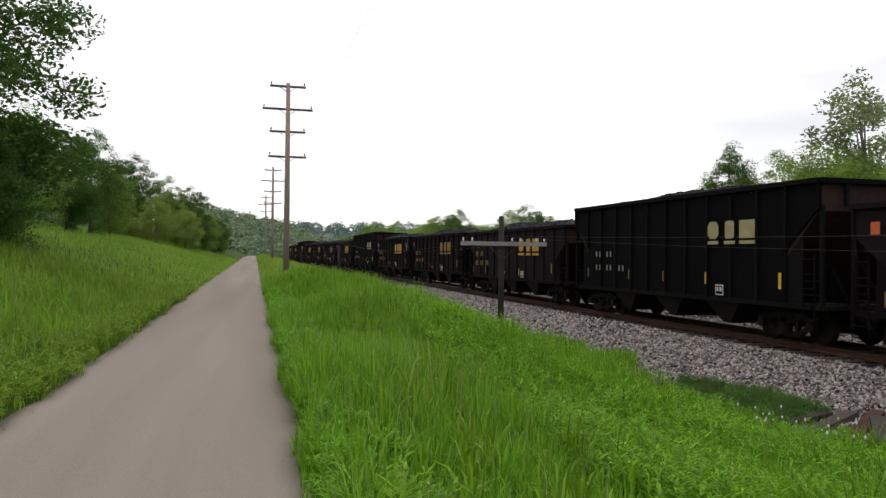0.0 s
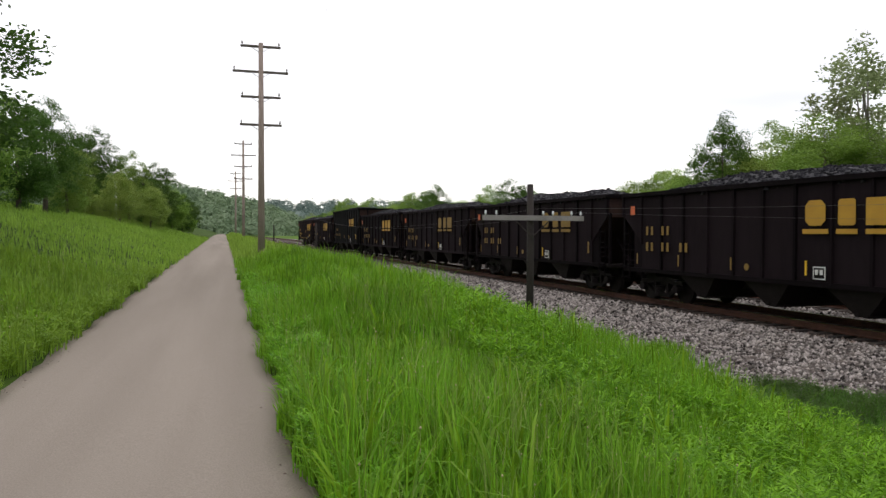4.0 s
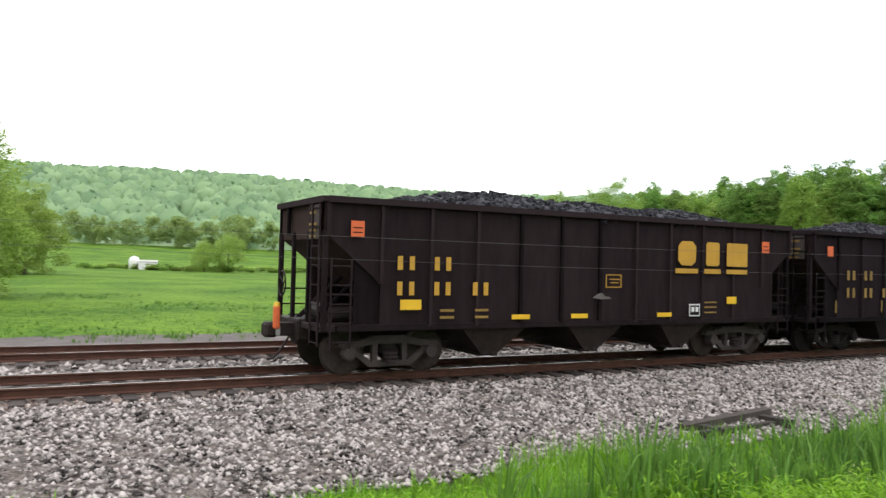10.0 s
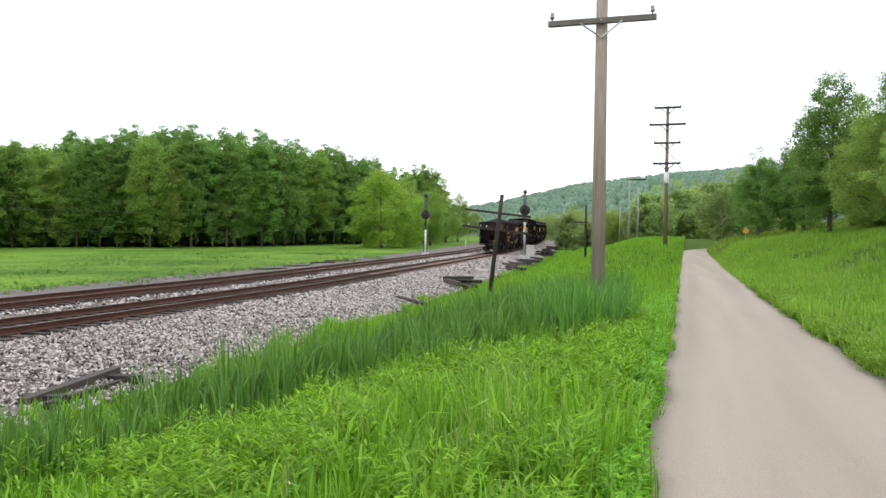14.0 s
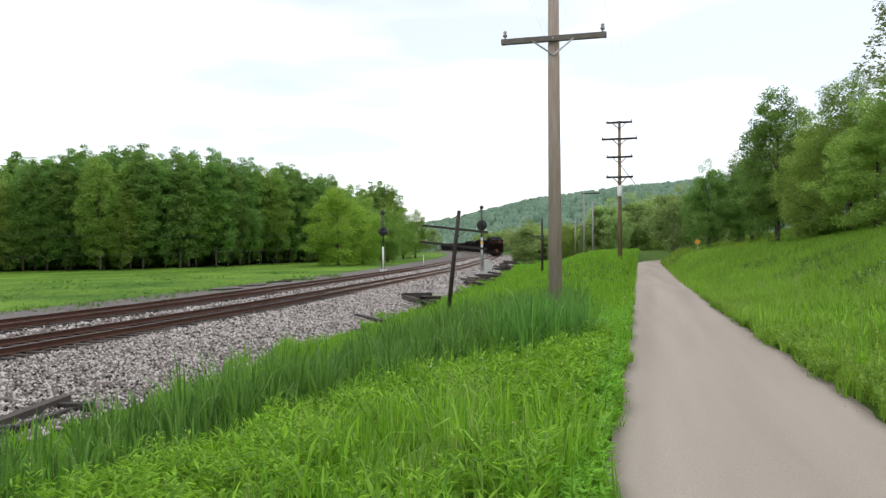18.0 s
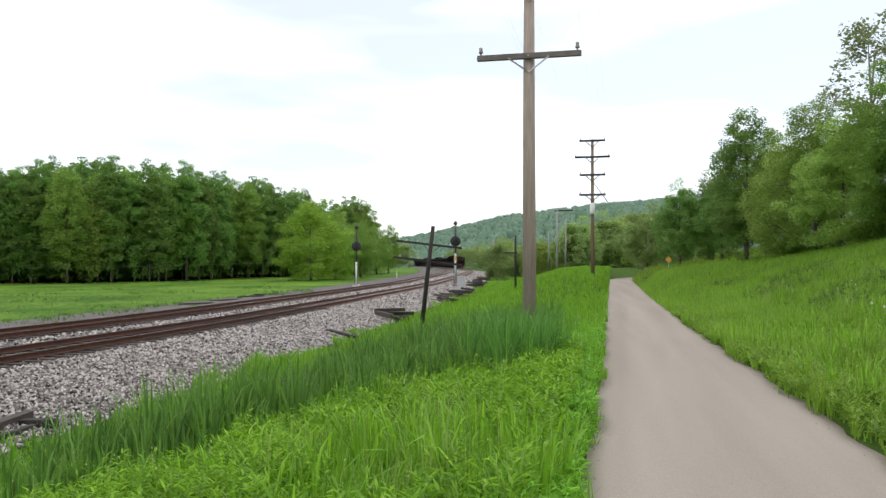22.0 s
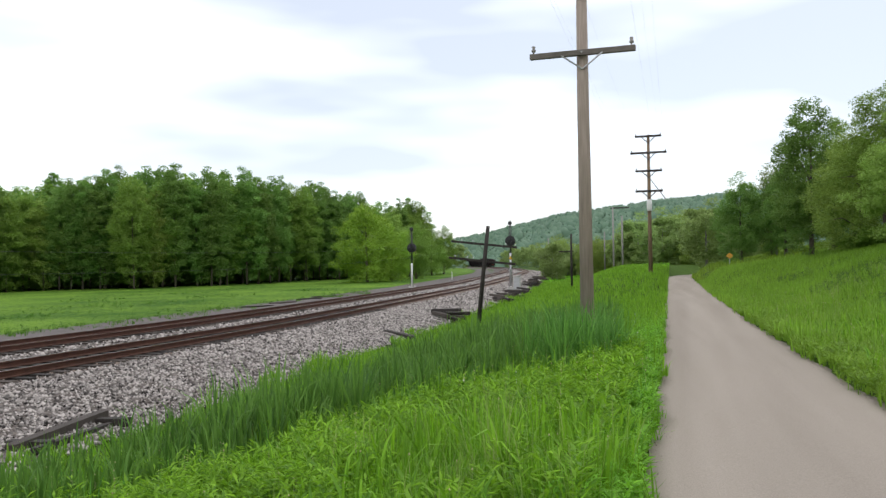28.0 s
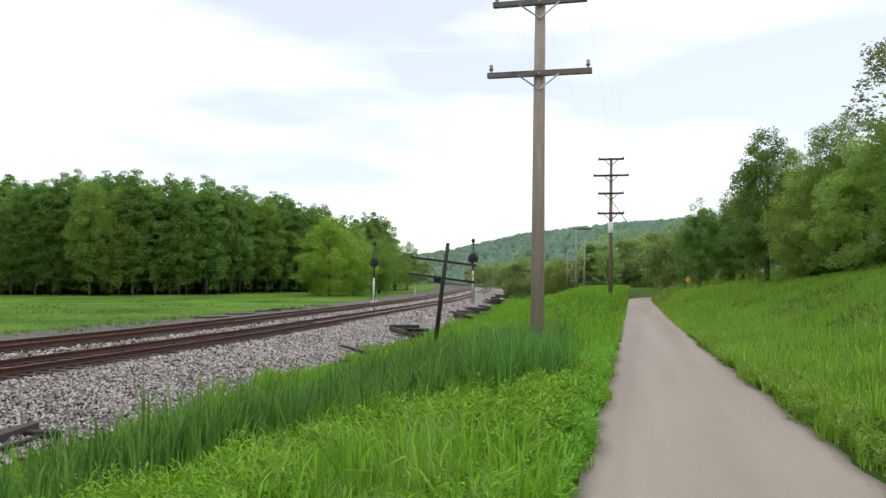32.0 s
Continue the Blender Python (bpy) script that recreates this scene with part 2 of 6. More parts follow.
M_BANK = leafy("rough bank grass", (0.070, 0.138, 0.013), (0.30, 0.47, 0.048), (0.47, 0.44, 0.20), patch_size=0.3, patchy=0.55)
# Seeding far grass, its colour lightened further for haze and the blades' self-shading.
M_GRASSPALE = leafy("seeding pale grass", (0.10, 0.20, 0.02), (0.36, 0.54, 0.075), (0.5, 0.5, 0.22), patch_size=0.25, patchy=0.5)
M_SEEDGRASS = leafy("pale seed stalks", (0.15, 0.28, 0.04), (0.40, 0.50, 0.14))
M_REED = leafy("blue-green reed blades", (0.032, 0.108, 0.018), (0.20, 0.40, 0.066), patchy=0.4)
M_WEED = leafy("bright broadleaf weeds", (0.045, 0.135, 0.007), (0.32, 0.58, 0.032), patchy=0.35)
M_LEAFDARK = leafy("dark oak leaves", (0.044, 0.096, 0.016), (0.115, 0.21, 0.04), glow=0.46)
M_LEAFMID = leafy("fresh green leaves", (0.125, 0.215, 0.034), (0.285, 0.43, 0.082), glow=0.48, patchy=0.7)
M_LEAFLIGHT = leafy("yellow-green spring leaves", (0.185, 0.28, 0.052), (0.36, 0.48, 0.105), patchy=0.65)
M_LEAFPALE = leafy("sparse silvery leaves", (0.17, 0.21, 0.09), (0.32, 0.37, 0.18))
M_WIREDARK = stone_like("tarnished telegraph wire", (0.08, 0.08, 0.08), (0.16, 0.16, 0.16), 3, 0.5, 0, 30, 0.5)
M_STONEBROWN = stone_like("rust-stained ballast", (0.05, 0.034, 0.027), (0.28, 0.21, 0.175), 3.0, 0.9, 0.3, 40, per="island", spread=0.45)
M_DULL = stone_like("grimy yellow lettering paint", (0.13, 0.075, 0.015), (0.30, 0.18, 0.03), 3, 0.7, 0.1, 40)
M_MEADOWBLADE = leafy("meadow grass blades", (0.045, 0.11, 0.012), (0.115, 0.215, 0.024))
M_LEAFWOOD = leafy("woodland leaves", (0.090, 0.185, 0.037), (0.225, 0.36, 0.078), patchy=0.7)
M_AMBER = stone_like("faded amber sign paint", (0.42, 0.20, 0.015), (0.62, 0.32, 0.03), 3, 0.5, 0.05, 40)
M_LEAFBRIGHT = leafy("bright spring leaves", (0.155, 0.30, 0.028), (0.36, 0.56, 0.070))
M_CREAM = stone_like("worn cream lettering paint", (0.26, 0.22, 0.10), (0.48, 0.43, 0.22), 3, 0.7, 0.1, 40)
M_GREYPAINT = stone_like("dirty pale grey paint", (0.13, 0.13, 0.12), (0.32, 0.32, 0.30), 3, 0.7, 0.1, 40)
M_SEED = stone_like("straw seed heads", (0.35, 0.30, 0.15), (0.55, 0.48, 0.28), 3, 0.9, 0, 30)
M_MEADOW = stone_like("distant meadow", (0.036, 0.092, 0.010), (0.122, 0.215, 0.024), 0.11, 0.95, 0.6, 2.2, spread=0.11)
# Lighter than nearer foliage: haze over distant trees is put into the colour.
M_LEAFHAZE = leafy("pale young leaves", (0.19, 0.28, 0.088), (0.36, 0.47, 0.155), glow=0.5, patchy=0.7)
# North hill: haze put into the base colour lifts its light and blue tones.
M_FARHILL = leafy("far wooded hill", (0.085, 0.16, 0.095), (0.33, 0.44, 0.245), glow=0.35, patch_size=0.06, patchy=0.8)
for matt in (M_SOIL, M_MEADOW, M_PATH, M_CINDER, M_BALLASTBED, M_STONE):
    matt.node_tree.nodes["Principled BSDF"].inputs["Specular IOR Level"].default_value = 0.08
# Distance haze is mixed into this hill's base colour: bluer and paler.
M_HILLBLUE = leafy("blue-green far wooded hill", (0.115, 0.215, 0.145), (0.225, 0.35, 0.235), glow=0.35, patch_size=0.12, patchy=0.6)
# East hill's greens are paled in colour to stand for the haze.
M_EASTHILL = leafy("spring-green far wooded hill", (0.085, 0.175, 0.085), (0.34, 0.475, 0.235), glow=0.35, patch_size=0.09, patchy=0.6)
# The ridge's flat blue-green is haze painted into the leaf colour.
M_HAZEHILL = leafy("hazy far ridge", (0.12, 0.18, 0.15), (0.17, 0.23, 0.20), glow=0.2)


# ---- mesh tools ----
class Shape:
    """A small mesh in the making: boxes, tubes, lathes and plates gathered in one."""

    def __init__(self):
        self.v, self.f = [], []

    def add(self, verts, faces):
        k = len(self.v)
        self.v += [tuple(p) for p in verts]
        self.f += [tuple(i + k for i in f) for f in faces]
        return self

    def box(self, cx, cy, cz, sx, sy, sz, m=None, b=0.0):
        """A box; b cuts its long edges to a bevel seen from above and the front."""
        x, y, z = sx / 2, sy / 2, sz / 2
        if b <= 0:
            vs = [(i * x, j * y, k * z) for i in (-1, 1) for j in (-1, 1) for k in (-1, 1)]
            fs = [(0, 1, 3, 2), (4, 6, 7, 5), (0, 4, 5, 1), (2, 3, 7, 6), (0, 2, 6, 4), (1, 5, 7, 3)]
        else:
            ring = [(-x + b, -y), (x - b, -y), (x, -y + b), (x, y - b), (x - b, y), (-x + b, y), (-x, y - b), (-x, -y + b)]
            vs, fs = [], []
            for zz, q in ((-z, 1 - b / max(x, y)), (-z + b, 1), (z - b, 1), (z, 1 - b / max(x, y))):
                vs += [(px * q, py * q, zz) for px, py in ring]
            for r in range(3):
                for i in range(8):
                    j = (i + 1) % 8
                    fs.append((r * 8 + i, r * 8 + j, r * 8 + 8 + j, r * 8 + 8 + i))
            fs += [tuple(range(7, -1, -1)), tuple(range(24, 32))]
        m = m or Matrix.Identity(4)
        return self.add([m @ Vector((p[0] + cx, p[1] + cy, p[2] + cz)) for p in vs], fs)

    def tube(self, pts, radii, n=8, cap=True):
        """A round tube through pts, with a radius at each."""
        pts = [Vector(p) for p in pts]
        if not hasattr(radii, "__len__"):
            radii = [radii] * len(pts)
        vs, fs = [], []
        for i, p in enumerate(pts):
            d = (pts[min(i + 1, len(pts) - 1)] - pts[max(i - 1, 0)]).normalized()
            a = d.orthogonal().normalized() if abs(d.z) < 0.9 else Vector((1, 0, 0))
            c = d.cross(a).normalized()
            a = c.cross(d)
            vs += [p + radii[i] * (math.cos(t) * a + math.sin(t) * c) for t in (2 * math.pi * k / n for k in range(n))]
        for i in range(len(pts) - 1):
            for k in range(n):
                j = (k + 1) % n
                fs.append((i * n + k, i * n + j, i * n + n + j, i * n + n + k))
        if cap:
            fs += [tuple(range(n - 1, -1, -1)), tuple(range((len(pts) - 1) * n, len(pts) * n))]
        return self.add(vs, fs)

    def plate(self, outline, axis, at, thick):
        """A flat plate: an outline in the two other axes, from at to at + thick along axis."""
        n = len(outline)

        def put(p, w):
            return {"x": (w, p[0], p[1]), "y": (p[0], w, p[1]), "z": (p[0], p[1], w)}[axis]

        vs = [put(p, at) for p in outline] + [put(p, at + thick) for p in outline]
        fs = [tuple(range(n)), tuple(range(2 * n - 1, n - 1, -1))]
        fs += [(i, n + i, n + (i + 1) % n, (i + 1) % n) for i in range(n)]
        return self.add(vs, fs)

    def mesh(self, name, mat, smooth=False):
        me = bpy.data.meshes.new(name)
        me.from_pydata(self.v, [], self.f)
        bm = bmesh.new()
        bm.from_mesh(me)
        bmesh.ops.recalc_face_normals(bm, faces=bm.faces)
        bm.to_mesh(me)
        bm.free()
        me.materials.append(mat)
        if smooth:
            me.polygons.foreach_set("use_smooth", [True] * len(me.polygons))
        return me


def part(name, shape, mat, parent, label="", smooth=False, at=None):
    """Links a shape as one mesh object under its thing or part."""
    ob = new(name, shape.mesh(name, mat, smooth) if isinstance(shape, Shape) else shape)
    ob.parent = parent
    if at is not None:
        ob.matrix_basis = at
    return tagged(ob, label)


def thing(name, label, category, m=None, group="", kind=""):
    ob = new(name)
    ob.empty_display_size = 0.3
    if m is not None:
        ob.matrix_basis = m
    return tagged(ob, label, category, group, kind)


def big_mesh(name, verts, faces, mat, smooth=False, side=4):
    """A mesh from arrays of corners and of triangles or quads."""
    me = bpy.data.meshes.new(name)
    verts, faces = np.asarray(verts, np.float32), np.asarray(faces, np.int32)
    me.vertices.add(len(verts))
    me.vertices.foreach_set("co", verts.ravel())
    me.loops.add(faces.size)
    me.loops.foreach_set("vertex_index", faces.ravel())
    me.polygons.add(len(faces))
    me.polygons.foreach_set("loop_start", np.arange(0, faces.size, faces.shape[1], dtype=np.int32))
    me.polygons.foreach_set("loop_total", np.full(len(faces), faces.shape[1], np.int32))
    if smooth:
        me.polygons.foreach_set("use_smooth", np.ones(len(faces), bool))
    me.update(calc_edges=True)
    me.validate()
    me.materials.append(mat)
    return me


# ---- the lie of the land ----
# The line of the near rail: s metres southwards from abreast of the walker, straight in the north, bending east in the south.
S_AXIS = np.arange(-400.0, 620.0, 1.0)
BEND = np.where(S_AXIS > -20, 0.0006, 0.0) + np.where(S_AXIS > 160, 0.0026, 0.0) * np.where(S_AXIS < 187, 1, 0)
HEAD = np.cumsum(BEND)
HEAD = HEAD - HEAD[400] + 0.045
LINE_X = np.cumsum(np.sin(HEAD))
LINE_X = LINE_X - LINE_X[400] + 14.14
LINE_Y = -np.cumsum(np.cos(HEAD))
LINE_Y = LINE_Y - LINE_Y[400]


def rail_z(y):
    return -0.61 + 0.0036 * np.clip(y, -260, 200) + np.interp(-np.asarray(y, float), [30, 60, 90, 150, 180, 240, 400], [0, 0.2, 0.4, 1.2, 1.5, 2.0, 2.4])


def on_line(s, off=0.0):
    """Place and heading at s along the line, off metres east of the near rail."""
    x, y, h = (np.interp(s, S_AXIS, a) for a in (LINE_X, LINE_Y, HEAD))
    return x + off * np.cos(h), y + off * np.sin(h), h


def rail_x(y):
    return np.interp(-np.asarray(y, float), -LINE_Y, LINE_X)


def line_heading(y):
    return np.interp(-np.asarray(y, float), -LINE_Y, HEAD)


PATH_E, PATH_W = 0.21, -2.42


def path_shift(y):
    """How far the path has swung west, south of its bend and far in the north."""
    y = np.asarray(y, float)
    return -np.where(y < -88, (y + 88) ** 2 / 120.0, 0.0)


def path_z(y):
    y = np.asarray(y, float)
    return np.where(y > 0, 0.006 * np.clip(y, 0, 150), np.interp(-y, [0, 25, 50, 100, 130], [0, -0.30, -0.34, -0.04, 0.0]))


def ground_z(x, y):
    x, y = np.asarray(x, float), np.asarray(y, float)
    zp, zr = path_z(y), rail_z(y)
    xr = rail_x(y)
    o = (x - xr) * np.cos(line_heading(y))
    track = zr + np.interp(o, [-6.0, -5.0, -4.2, -1.5, -0.8, 2.2, 2.9, 3.5, 4.1, 7.0, 8.2, 12, 15, 40, 130, 180, 300, 420], [-0.80, -0.76, -0.64, -0.34, -0.27, -0.27, -0.24, -0.24, -0.27, -0.27, -0.44, -0.46, -0.55, -0.7, -0.9, -0.3, 6.5, 11.0])
    xs = x - path_shift(y)
    toe = xr - 6.0 / np.cos(line_heading(y)) - path_shift(y)
    ztoe = zr - 0.80
    u = np.clip((xs - PATH_E) / (toe - PATH_E), 0, 1)
    rise = 0.16 + 0.30 * np.where(y > 0, np.clip((y - 4) / 14, 0, 1), np.clip((-y - 14) / 20, 0, 1))
    even = np.clip((7.5 - y) / 5, 0, 1) * np.clip((y + 60) / 30, 0, 1)
    verge = np.interp(u, [0, 0.06, 0.25, 0.45, 1], [0, 0.04, 1, 0.85, 0]) * rise * (1 - even)
    fall = np.interp(u, [0, 0.45, 0.72, 0.92, 1], [0, 0.0, 0.42, 0.98, 1]) * (1 - even) + np.interp(u, [0, 0.12, 0.5, 1], [0, 0.04, 0.48, 1]) * even
    verge = verge + 0.85 * np.clip((-y - 42) / 16, 0, 1) * np.interp(u, [0, 0.015, 0.09, 0.35, 0.6], [0, 0.1, 1, 0.9, 0])
    east = zp * (1 - fall) + ztoe * fall + verge
    d = np.clip(PATH_W - xs, 0, 1e4)
    bank_n = np.interp(d, [0, 0.8, 2.5, 5, 8, 14, 30, 80, 300], [0, 0.06, 0.5, 1.25, 2.15, 3.3, 5.2, 10, 30])
    bank_s = np.interp(d, [0, 1.0, 3, 5, 8, 14, 30, 80, 300], [0, 0.06, 0.42, 1.1, 2.3, 3.9, 7.2, 15, 45])
    w = np.clip((y + 12) / 24, 0, 1)
    west = zp + bank_n * w + bank_s * (1 - w)
    far = np.clip((-y - 38) / 18, 0, 1)
    west = west * (1 - far) + far * (zp + np.interp(d, [0, 0.4, 1.6, 3, 5, 8, 14, 30, 80, 300], [0, 0.1, 1.1, 1.4, 1.65, 2.15, 3.5, 6.9, 15, 45]))
    z = np.where(o > -6.0, track, np.where(xs > PATH_E, east, west))
    return np.where((xs <= PATH_E) & (xs >= PATH_W), zp, z)


def hump(x, y):
    """Small unevenness of the open ground."""
    return 0.05 * np.sin(0.9 * x + 1.3 * np.sin(0.37 * y)) * np.sin(0.71 * y + 0.5 * x) + 0.03 * np.sin(2.3 * x + 1.9 * y)


# One sheet of ground out to the horizon, fine near the walker.
def axis_steps(lo, hi, fine_lo, fine_hi, step):
    mid = np.arange(fine_lo, fine_hi + step / 2, step)
    out_hi, out_lo = [fine_hi], [fine_lo]
    g = step
    while out_hi[-1] < hi:
        g *= 1.12
        out_hi.append(out_hi[-1] + g)
    g = step
    while out_lo[-1] > lo:
        g *= 1.12
        out_lo.append(out_lo[-1] - g)
    return np.r_[out_lo[:0:-1], mid, out_hi[1:]]


def build_ground():
    gx, gy = axis_steps(-2500, 2500, -12, 30, 0.4), axis_steps(-2500, 2500, -60, 60, 0.6)
    xx, yy = np.meshgrid(gx, gy, indexing="ij")
    zz = ground_z(xx, yy)
    o = (xx - rail_x(yy)) * np.cos(line_heading(yy))
    xs = xx - path_shift(yy)
    wild = np.where(o > 13, np.clip((o - 13) / 3, 0, 1), np.where((o < -6.5) & ((xs > PATH_E + 0.4) | (xs < PATH_W - 0.4)), 1, 0))
    zz = zz + wild * hump(xx, yy)
    under_path = (xs > PATH_W + 0.1) & (xs < PATH_E - 0.1)
    zz = np.where(under_path, zz - 0.04, zz)
    zz = np.where((o > -5.0) & (o < 12), zz - 0.05, zz)
    nx, ny = len(gx), len(gy)
    idx = np.arange(nx * ny).reshape(nx, ny)
    faces = np.stack([idx[:-1, :-1], idx[1:, :-1], idx[1:, 1:], idx[:-1, 1:]], -1).reshape(-1, 4)
    me = big_mesh("ground", np.stack([xx, yy, zz], -1).reshape(-1, 3), faces, M_SOIL, True)
    me.materials.append(M_MEADOW)
    mid = np.stack([o[:-1, :-1], o[1:, 1:]], -1).mean(-1).ravel()
    me.polygons.foreach_set("material_index", (mid > 13.2).astype(np.int32))
    tagged(new("ground", me), "grass-covered soil sloping between path and railway", "ground", kind="structure")


build_ground()


def ribbon(name, ys, offs, zfun, mat, label, category, xfun):
    """A strip of surface laid along the ground."""
    ys, offs = np.asarray(ys, float), np.asarray(offs, float)
    yy, oo = np.meshgrid(ys, offs, indexing="ij")
    xx = xfun(yy, oo)
    zz = zfun(xx, yy, oo)
    idx = np.arange(yy.size).reshape(yy.shape)
    faces = np.stack([idx[:-1, :-1], idx[:-1, 1:], idx[1:, 1:], idx[1:, :-1]], -1).reshape(-1, 4)
    me = big_mesh(name, np.stack([xx, yy, zz], -1).reshape(-1, 3), faces, mat, True)
    ob = tagged(new(name, me), label, category, kind="structure")
    so = ob.modifiers.new("thickness", "SOLIDIFY")
    so.thickness, so.offset = 0.06, -1 if me.polygons[0].normal.z > 0 else 1
    return ob


def path_zz(xx, yy, oo):
    u = (oo - PATH_W) / (PATH_E - PATH_W)
    return path_z(yy) + 0.012 + 0.03 * (1 - (2 * u - 1) ** 2)


path_ys = axis_steps(-101, 260, -40, 40, 0.35)


def path_xx(yy, oo):
    u = (oo - PATH_W) / (PATH_E - PATH_W)
    edge = 0.04 * np.sin(yy * 1.7) + 0.025 * np.sin(yy * 4.1 + 1) + 0.012 * np.sin(yy * 9.7)
    return oo + path_shift(yy) + edge * np.where(u > 0.9, 1, np.where(u < 0.1, -1.0, 0))


ribbon("bike_path", path_ys, np.linspace(PATH_W, PATH_E, 13), path_zz, M_PATH, "worn pale grey asphalt path between grass verges", "path", path_xx)

rail_ys = axis_steps(-420, 330, -60, 80, 0.7)


def bal_xx(yy, oo):
    return rail_x(yy) + oo / np.cos(line_heading(yy))


def bal_zz(xx, yy, oo):
    return ground_z(xx, yy) + 0.02 + 0.035 * np.sin(yy * 3.1 + oo * 5.0) * np.sin(oo * 3.7 - yy * 2.0)


ribbon("ballast_bed", rail_ys, np.linspace(-4.9, 8.0, 44), bal_zz, M_BALLASTBED, "grey crushed stone ballast under two railway tracks", "ballast", bal_xx)
ribbon("cinder_shoulder", rail_ys, np.linspace(8.05, 13.4, 14), bal_zz, M_CINDER, "grey cinder shoulder beside the far track", "gravel", bal_xx)


# ---- the railway ----
def rail_profile():
    return [(-0.07, 0.0), (0.07, 0.0), (0.07, 0.015), (0.012, 0.035), (0.012, 0.125), (0.036, 0.14), (0.036, 0.165), (0.026, 0.172), (-0.026, 0.172), (-0.036, 0.165), (-0.036, 0.14), (-0.012, 0.125), (-0.012, 0.035), (-0.07, 0.015)]


def build_rail(parent, off):
    ss = np.concatenate([np.arange(-330, 112, 4.0), np.arange(112, 470, 4.0)])
    prof = rail_profile()
    body, head = Shape(), Shape()
    rows = []
    for s in ss:
        x, y, h = on_line(s, off)
        z = float(rail_z(y)) - 0.172
        rows.append([(x + p * math.cos(h), y + p * math.sin(h), z + q) for p, q in prof])
    n = len(prof)
    body.v = [p for r in rows for p in r]
    body.f = [(i * n + k, i * n + (k + 1) % n, (i + 1) * n + (k + 1) % n, (i + 1) * n + k) for i in range(len(rows) - 1) for k in range(n) if k != 7]
    rail = part("rail", body, M_RAILSIDE, parent)
    head.v = [p for r in rows for p in (r[7], r[8])]
    head.f = [(2 * i, 2 * i + 1, 2 * i + 3, 2 * i + 2) for i in range(len(rows) - 1)]
    part("rail_head", head, M_RAILTOP, rail, "bright worn running surface")


track_near = thing("railway_track", "rusty-sided steel rails on dark ties, main track beside the path", "railway track", kind="structure")
track_far = thing("railway_track", "rusty-sided steel rails on dark ties, second track", "railway track", kind="structure")
for tr, o0 in ((track_near, 0.0), (track_far, 4.75)):
    for o in (o0, o0 + 1.5):
        build_rail(tr, o)
tie_mesh = Shape().box(0, 0, 0, 2.6, 0.23, 0.18, b=0.012).mesh("tie", M_TIE)
for tr, o0 in ((track_near, 0.75), (track_far, 5.5)):
    for k in range(150):
        s = -42 + 0.56 * k
        x, y, h = on_line(s, o0)
        part("tie", tie_mesh, None, tr, at=pose(x, y, float(rail_z(y)) - 0.275, 0, 0, math.degrees(h)))


# ---- the coal train ----
CAR_PITCH, HALF = 14.1, 6.58


def rounded_plate(w, h, c):
    return [(-w + c, -h), (w - c, -h), (w, -h + c), (w, h - c), (w - c, h), (-w + c, h), (-w, h - c), (-w, -h + c)]


def build_truck(car, yc, gear, casting, rim):
    """A three-piece truck with its two wheelsets."""
    truck = part("truck", Shape().box(0, 0, 0.55, 2.0, 0.36, 0.28, b=0.03), gear, car, "cast bolster truck", at=pose(0, yc, 0))
    for sx in (-1, 1):
        x0 = sx * 1.02 - 0.06
        side = Shape().plate([(-1.14, 0.58), (-1.06, 0.68), (-0.72, 0.68), (-0.35, 0.78), (0.35, 0.78), (0.72, 0.68), (1.06, 0.68), (1.14, 0.58), (0.78, 0.54), (0.36, 0.62), (-0.36, 0.62), (-0.78, 0.54)], "x", x0, 0.13)
        for d in (-1, 1):
            side.plate([(d * 0.98, 0.57), (d * 0.80, 0.55), (d * 0.36, 0.26), (d * 0.44, 0.16)], "x", x0 + 0.01, 0.11)
            side.plate([(d * 0.27, 0.64), (d * 0.38, 0.64), (d * 0.38, 0.24), (d * 0.27, 0.24)], "x", x0, 0.12)
        side.plate([(-0.46, 0.17), (0.46, 0.17), (0.38, 0.28), (-0.38, 0.28)], "x", x0 - 0.01, 0.15)
        part("side_frame", side, casting, truck)
        coil = [(sx * 1.1, 0, 0.27 + 0.04 * k) for k in range(7)]
        part("spring_nest", Shape().tube(coil, [0.17, 0.15, 0.17, 0.15, 0.17, 0.15, 0.17], 12), gear, truck)
        for k in (-0.89, 0.89):
            part("axle_box", Shape().tube([(sx * 1.0, k, 0.46), (sx * 1.2, k, 0.46)], [0.15, 0.13], 12), casting, truck)
    for k in (-0.89, 0.89):
        ws = Shape()
        for sx in (-1, 1):
            ws.tube([(sx * 0.69, 0, 0), (sx * 0.70, 0, 0), (sx * 0.735, 0, 0), (sx * 0.74, 0, 0), (sx * 0.82, 0, 0), (sx * 0.83, 0, 0)], [0.40, 0.475, 0.47, 0.45, 0.44, 0.36], 24)
        ws.tube([(-0.7, 0, 0), (0.7, 0, 0)], 0.085, 10)
        part("wheelset", ws, rim, truck, "steel wheels on an axle", smooth=False, at=pose(0, k, 0.45))


